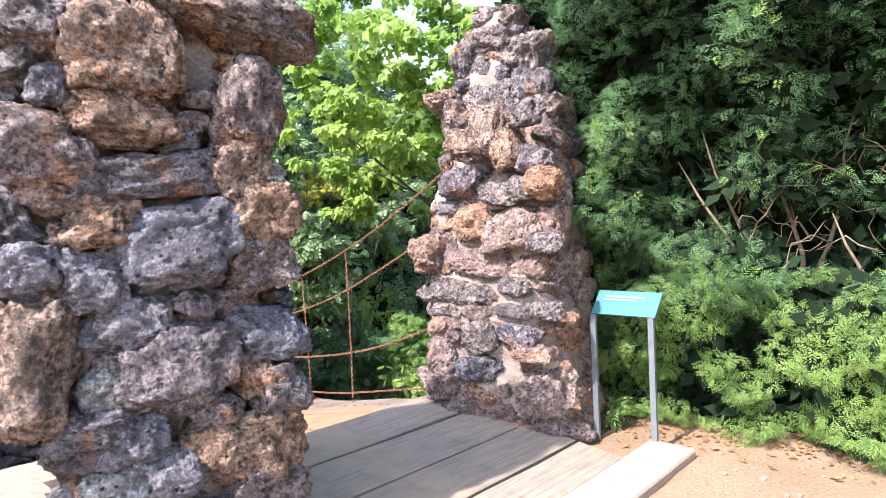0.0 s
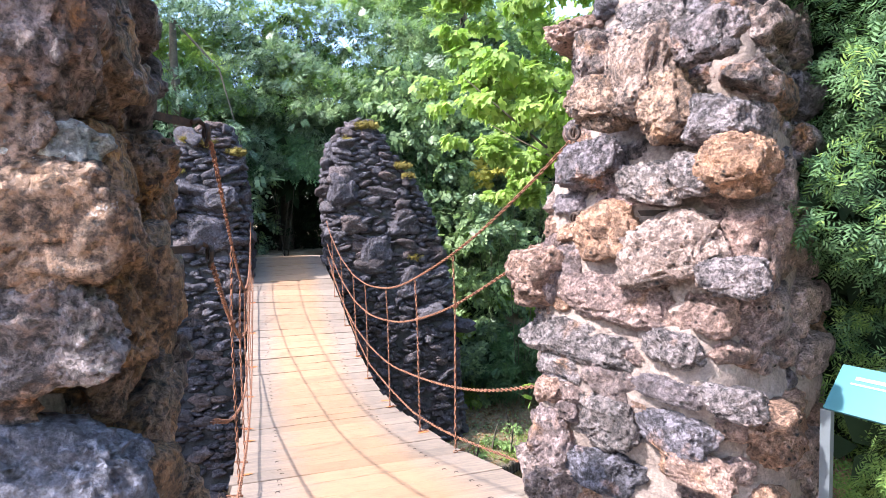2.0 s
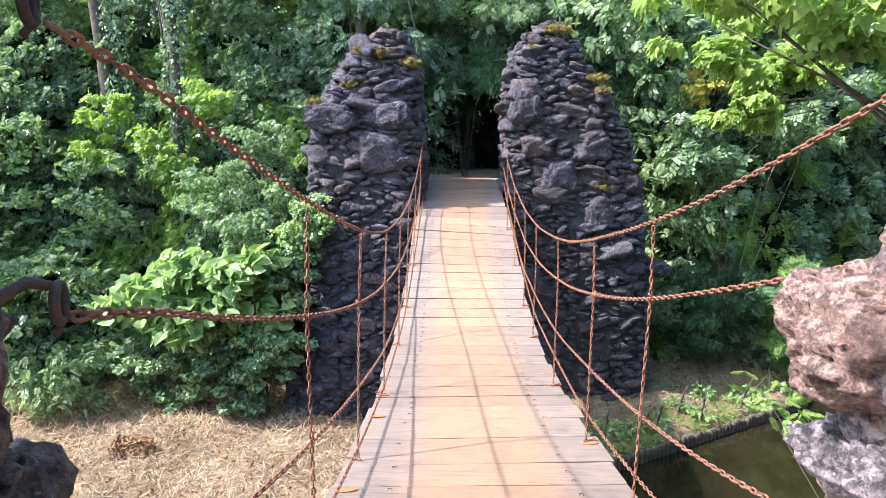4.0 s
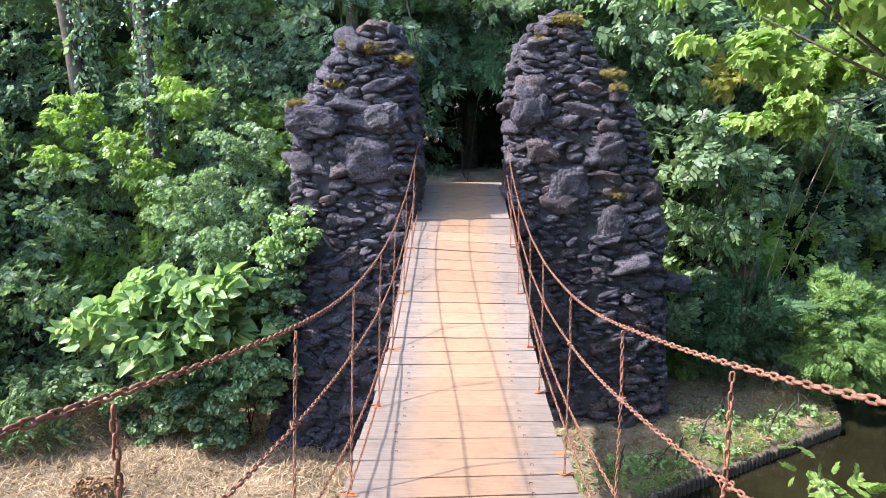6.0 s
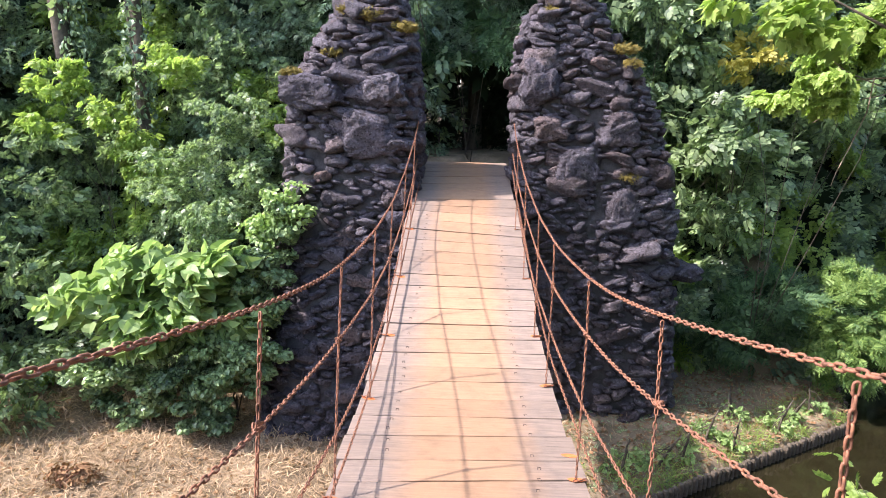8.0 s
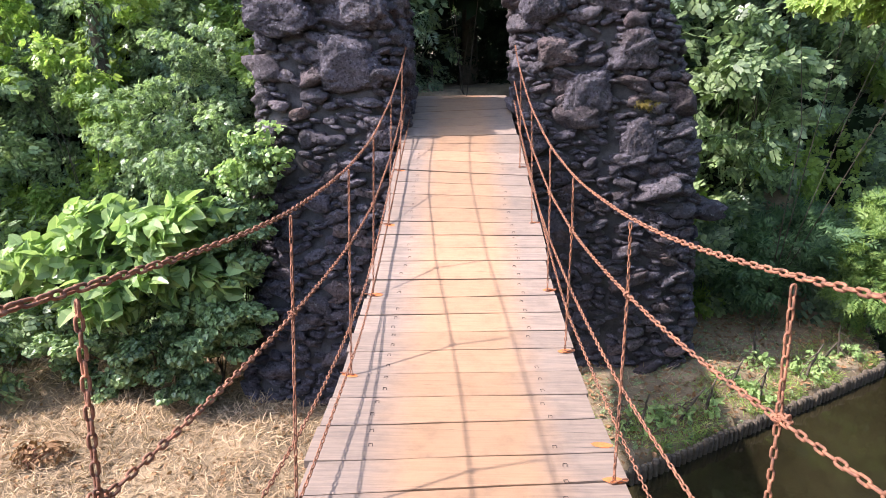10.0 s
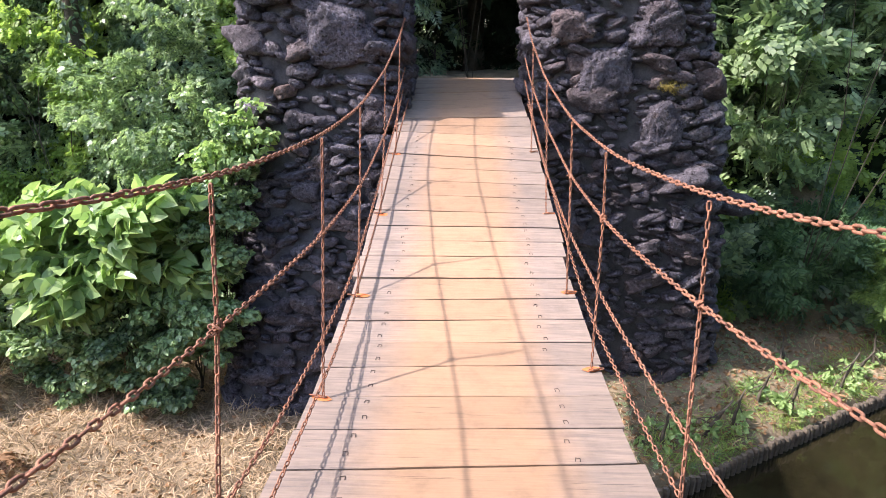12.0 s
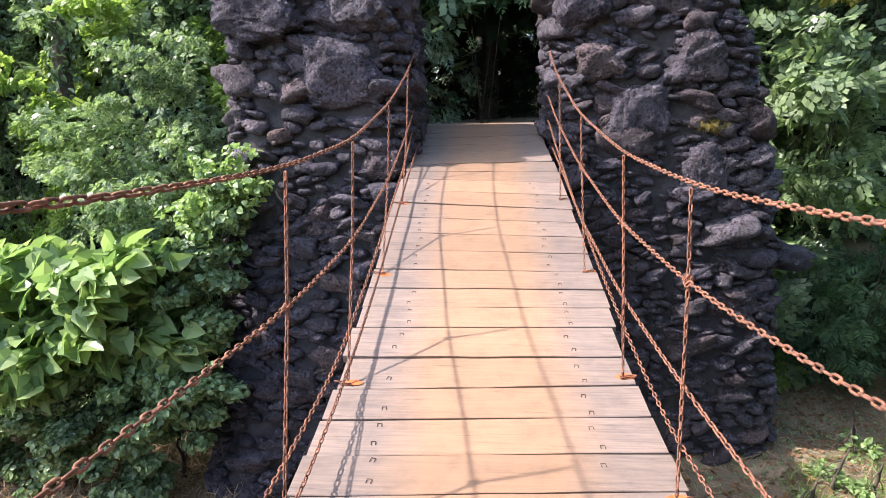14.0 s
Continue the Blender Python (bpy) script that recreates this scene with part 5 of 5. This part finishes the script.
# right of the far pillar
for x, y, z, r, h, n, mat in ((3.6, 9.5, 4.2, 1.5, 1.4, 3000, WOODS), (4.5, 9.1, 1.2, 1.2, 1.6, 3000, WOODS), (4.9, 10.9, 0.0, 1.3, 1.8, 2600, WOODS_DARK), (7.2, 10.2, 3.2, 1.8, 1.6, 3200, WOODS), (6.0, 9.2, -2.3, 1.2, 0.7, 2200, WOODS_DARK)):
    bush((x, y), [(x, y, z, r, r * 0.9, h), (x + 0.5, y - 0.4, z - 0.7, r * 0.8, r * 0.7, h * 0.7)], mat, int(n * 0.4), 0.2, 0.34, "leafy shrub on the wooded bank", TWIG, (70, 0.3, 0.6))
for x, y, h in ((6.0, 12.5, 10), (7.4, 14.5, 10), (4.2, 13.5, 11), (9.5, 18, 12), (8, 21, 12), (12, 25, 12), (14, 30, 13), (10, 28, 13)):
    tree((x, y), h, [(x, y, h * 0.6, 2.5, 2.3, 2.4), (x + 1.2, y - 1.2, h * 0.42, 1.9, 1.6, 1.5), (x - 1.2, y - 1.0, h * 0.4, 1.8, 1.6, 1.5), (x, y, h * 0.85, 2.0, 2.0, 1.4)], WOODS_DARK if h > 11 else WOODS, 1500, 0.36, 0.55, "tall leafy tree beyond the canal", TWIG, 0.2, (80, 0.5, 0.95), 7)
# young conifer at the water
bush((6.9, 7.6), [(7.2, 7.3, -1.6, 0.7, 0.6, 0.5), (7.2, 7.2, -2.3, 0.9, 0.7, 0.5), (7.1, 7.4, -1.05, 0.35, 0.35, 0.3)], YEW_FRESH_LIT, 3600, 0.14, 0.24, "bushy light green young yew by the water", FERN_SPRAY, (70, 0.13, 0.28), "young_yew")
bush((6.0, 8.4), [(5.9, 8.2, -1.7, 1.0, 0.7, 0.6), (5.2, 8.0, -2.2, 0.8, 0.6, 0.5)], YEW, 2200, 0.22, 0.36, "dark green yew shrub by the pillar", FERN_SPRAY, (50, 0.25, 0.4), "young_yew")
# closing woods round the place
for k in range(26):
    a = 2 * math.pi * k / 26
    x, y = 30 * math.sin(a) * random.uniform(0.9, 1.2), 8 + 30 * math.cos(a) * random.uniform(0.9, 1.2)
    if (x < -12 and y < 6) or (x > 8 and y > 20):
        continue
    h = random.uniform(9, 13)
    tree((x, y), h, [(x, y, h * 0.3, 3.0, 3.0, 2.6), (x, y, h * 0.65, 3.2, 3.2, 2.6), (x + 1.5, y, h * 0.45, 2.4, 2.4, 2.0)], WOODS, 320, 1.1, 1.7, "tree of the surrounding woods", TWIG, 0.25, (50, 0.9, 1.5), 4)


# ---- ground growth ----
def growth(name, label, n, region, template, lo, hi, material, lift=0.0, stand=0.3, category="grass"):
    p = np.column_stack([rng.uniform(region[0], region[1], n), rng.uniform(region[2], region[3], n)])
    ok = (p[:, 1] > bank_line(p[:, 0]) + 0.08)
    p = p[ok]
    pos = np.column_stack([p, ground_z(p[:, 0], p[:, 1]) + lift])
    nm = unit(np.array((0, 0, 1.0)) + rng.normal(size=pos.shape) * stand)
    v = scatter(template, pos, nm, lo + (hi - lo) * rng.random(len(pos)))
    ob = link_data(name, quads_data(name, v), material)
    tagged(ob, label, category, kind="stuff")


growth("dry_grass", "trampled yellow dry grass on the bank", 70000, (-9, 1, 1.2, 6.2), BLADE, 0.08, 0.24, STRAW, 0.0, 0.5)
growth("dry_litter", "dry stalks and litter on the shaded bank", 9000, (0.5, 9, 3.5, 8), BLADE, 0.07, 0.2, STRAW, 0.0, 0.5)
for x, y in ((3.9, 5.5), (4.7, 6.2), (3.4, 5.0), (5.6, 6.3), (2.9, 4.8), (6.2, 6.6), (4.3, 5.35), (5.2, 5.9), (2.4, 4.6)):
    bush((x, y), [(x, y, float(ground_z(x, y)) + 0.10, 0.2, 0.2, 0.13)], BROAD, 90, 0.05, 0.10, "small nettle clump on the bank", LEAF, (7, 0.08, 0.13), "weed", "weeds on the bank")


def edge_grass(n):
    """Patchy fresh grass along the edge of the water."""
    x = rng.uniform(1.5, 8.0, n)
    y = bank_line(x) + 0.08 + 1.0 * rng.random(n) ** 1.6
    ok = np.array([noise.noise(Vector((a * 1.7, b * 1.7, 2.0))) for a, b in zip(x, y)]) > -0.05
    pos = np.column_stack([x, y, ground_z(x, y)])[ok]
    v = scatter(BLADE, pos, np.array((0, 0, 0.6)) + rng.normal(size=pos.shape) * 0.6, 0.06 + 0.11 * rng.random(len(pos)))
    tagged(link_data("bank_grass", quads_data("bank_grass", v), MAPLE), "patchy fresh green grass along the water's edge", "grass", kind="stuff")


edge_grass(15000)

for x, y in ((6.2, -3.0), (6.5, -6.0), (7.5, 0.5), (6.0, -9.0), (9.0, -3.5)):
    tree((x, y), 7.5, [(x, y, 2.0, 1.7, 1.7, 1.6), (x, y, 4.4, 1.9, 1.9, 1.6), (x, y, 6.6, 1.6, 1.6, 1.2)], WOODS_DARK, 1600, 0.4, 0.65, "dark yew in the wood behind the hedge", FERN_SPRAY, 0.18, (70, 0.4, 0.8), 5, "yews behind the hedge", "yew_tree")

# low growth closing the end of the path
# Below z 4 the near-black colour stands in for the path's deep shade.
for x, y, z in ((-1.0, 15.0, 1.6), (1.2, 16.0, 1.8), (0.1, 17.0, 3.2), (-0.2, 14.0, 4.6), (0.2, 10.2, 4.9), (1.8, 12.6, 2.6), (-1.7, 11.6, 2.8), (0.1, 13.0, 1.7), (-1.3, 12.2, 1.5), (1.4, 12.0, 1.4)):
    bush((x, y), [(x, y, z, 1.0, 0.7, 1.2)], SHADE_LEAF if z < 4 else WOODS_DARK, 1100, 0.2, 0.34, "dark yew growth over the path, the low ones coloured as shade", FERN_SPRAY, (40, 0.3, 0.5), "yew_growth", "yews over the path")
bush((-0.55, 10.6), [(-0.55, 10.6, 1.25, 0.35, 0.3, 0.4)], WOODS_DARK, 110, 0.07, 0.12, "small leafy shoots beside the dark path", TWIG, (10, 0.12, 0.2), "shoots", "yews over the path")

# shrub tips rising from the near bank beside the bridge
bush((3.3, -2.95), [(2.56, 0.3, -0.48, 0.1, 0.1, 0.06), (2.68, 0.25, -0.6, 0.14, 0.14, 0.08), (2.8, 0.2, -0.78, 0.16, 0.16, 0.1)], MAPLE, 44, 0.09, 0.13, "young elder shoots over the water", LEAFY_TWIG, (9, 0.14, 0.22), "elder_shoots", "trees by the canal")


def litter(name, label, n, box, lo, hi, material, template):
    """Loose dry leaves lying on the ground."""
    p = np.column_stack([rng.uniform(box[0], box[1], n), rng.uniform(box[2], box[3], n)])
    edge = np.interp(-p[:, 1], [4.4, 5.5, 6.6, 8.2], [1.62, 2.1, 2.6, 3.4])
    p = p[(p[:, 0] > edge - 0.5 * rng.random(n) ** 2.0 - 0.05) & (p[:, 0] < edge + 0.4)]
    pos = np.column_stack([p, ground_z(p[:, 0], p[:, 1]) + 0.008])
    nm = unit(np.array((0, 0, 1.0)) + rng.normal(size=pos.shape) * 0.3)
    v = scatter(template, pos, nm, lo + (hi - lo) * rng.random(len(pos)))
    tagged(link_data(name, quads_data(name, v), material), label, "leaf litter", kind="stuff")


DEAD_LEAF = foliage_material("dead_leaf", (0.14, 0.075, 0.035), (0.36, 0.21, 0.11), 0.8, 0.1)
litter("leaf_litter", "dry brown leaves under the hedge", 5000, (1.2, 4.0, -8.0, -4.4), 0.02, 0.05, DEAD_LEAF, LEAF)


def pebbles():
    me = stone_data(2, 77, 0.8, 0.3)
    me.materials.clear()
    co = np.array([v.co for v in me.vertices])
    fc = np.array([tuple(f.vertices) for f in me.polygons])
    n = 260
    x, y = rng.uniform(-2.5, 2.3, n), rng.uniform(-7.4, -5.25, n)
    r = 0.006 + 0.014 * rng.random(n) ** 3
    at = np.column_stack([x, y, ground_z(x, y) + r * 0.3])
    vs = (co[None] * r[:, None, None] + at[:, None]).reshape(-1, 3)
    fs = (fc[None] + (np.arange(n) * len(co))[:, None, None]).reshape(-1, 3)
    out = bpy.data.meshes.new("pebbles")
    out.from_pydata(vs.tolist(), [], fs.tolist())
    tagged(link_data("pebbles", out, STONE_SLAB), "scattered small pebbles on the sandy path", "pebbles", kind="stuff")


pebbles()


def dead_branches(at):
    """A small heap of dry brushwood with withered leaves."""
    ob = thing("brushwood_heap", (at[0], at[1], float(ground_z(*at))), "small heap of red-brown dead twigs on the grass", "brushwood")
    for k in range(14):
        a, l = random.uniform(0, 3.1), random.uniform(0.25, 0.55)
        c = Vector((random.uniform(-0.2, 0.2), random.uniform(-0.12, 0.12), random.uniform(0.03, 0.16)))
        d = Vector((math.cos(a), math.sin(a) * 0.6, random.uniform(-0.1, 0.35))) * l * 0.5
        bm = bmesh.new()
        tube_bm(bm, [c - d, c + Vector((0, 0, 0.02)), c + d], [0.011, 0.009, 0.003], 5)
        part("twig", bm, RUST_TWIG, ob)
    leafage("withered_leaves", ob, LEAF, np.array([(0, 0, 0.12, 0.3, 0.2, 0.13)]), 160, 0.05, 0.09, DEAD_LEAF, 0.4)


RUST_TWIG = plain_material("dead_twig", (0.16, 0.07, 0.04), (0.34, 0.17, 0.10), 0.9, 18.0, 0.0, 0.4)
dead_branches((-4.95, 3.6))
growth("fallen_leaves", "brown fallen leaves on the shaded canal bank", 5200, (0.5, 9, 3.0, 8), LEAF, 0.04, 0.09, DEAD_LEAF, 0.01, 0.5, "leaf litter")
growth("fallen_leaves", "brown fallen leaves among the dry grass", 2600, (-9, 1, 1.2, 6.2), LEAF, 0.04, 0.08, DEAD_LEAF, 0.015, 0.5, "leaf litter")
growth("ground_moss", "low green growth on the shaded canal bank", 5200, (1.0, 9, 4.0, 8), FERN_SPRAY, 0.05, 0.11, WOODS, 0.01, 0.5)
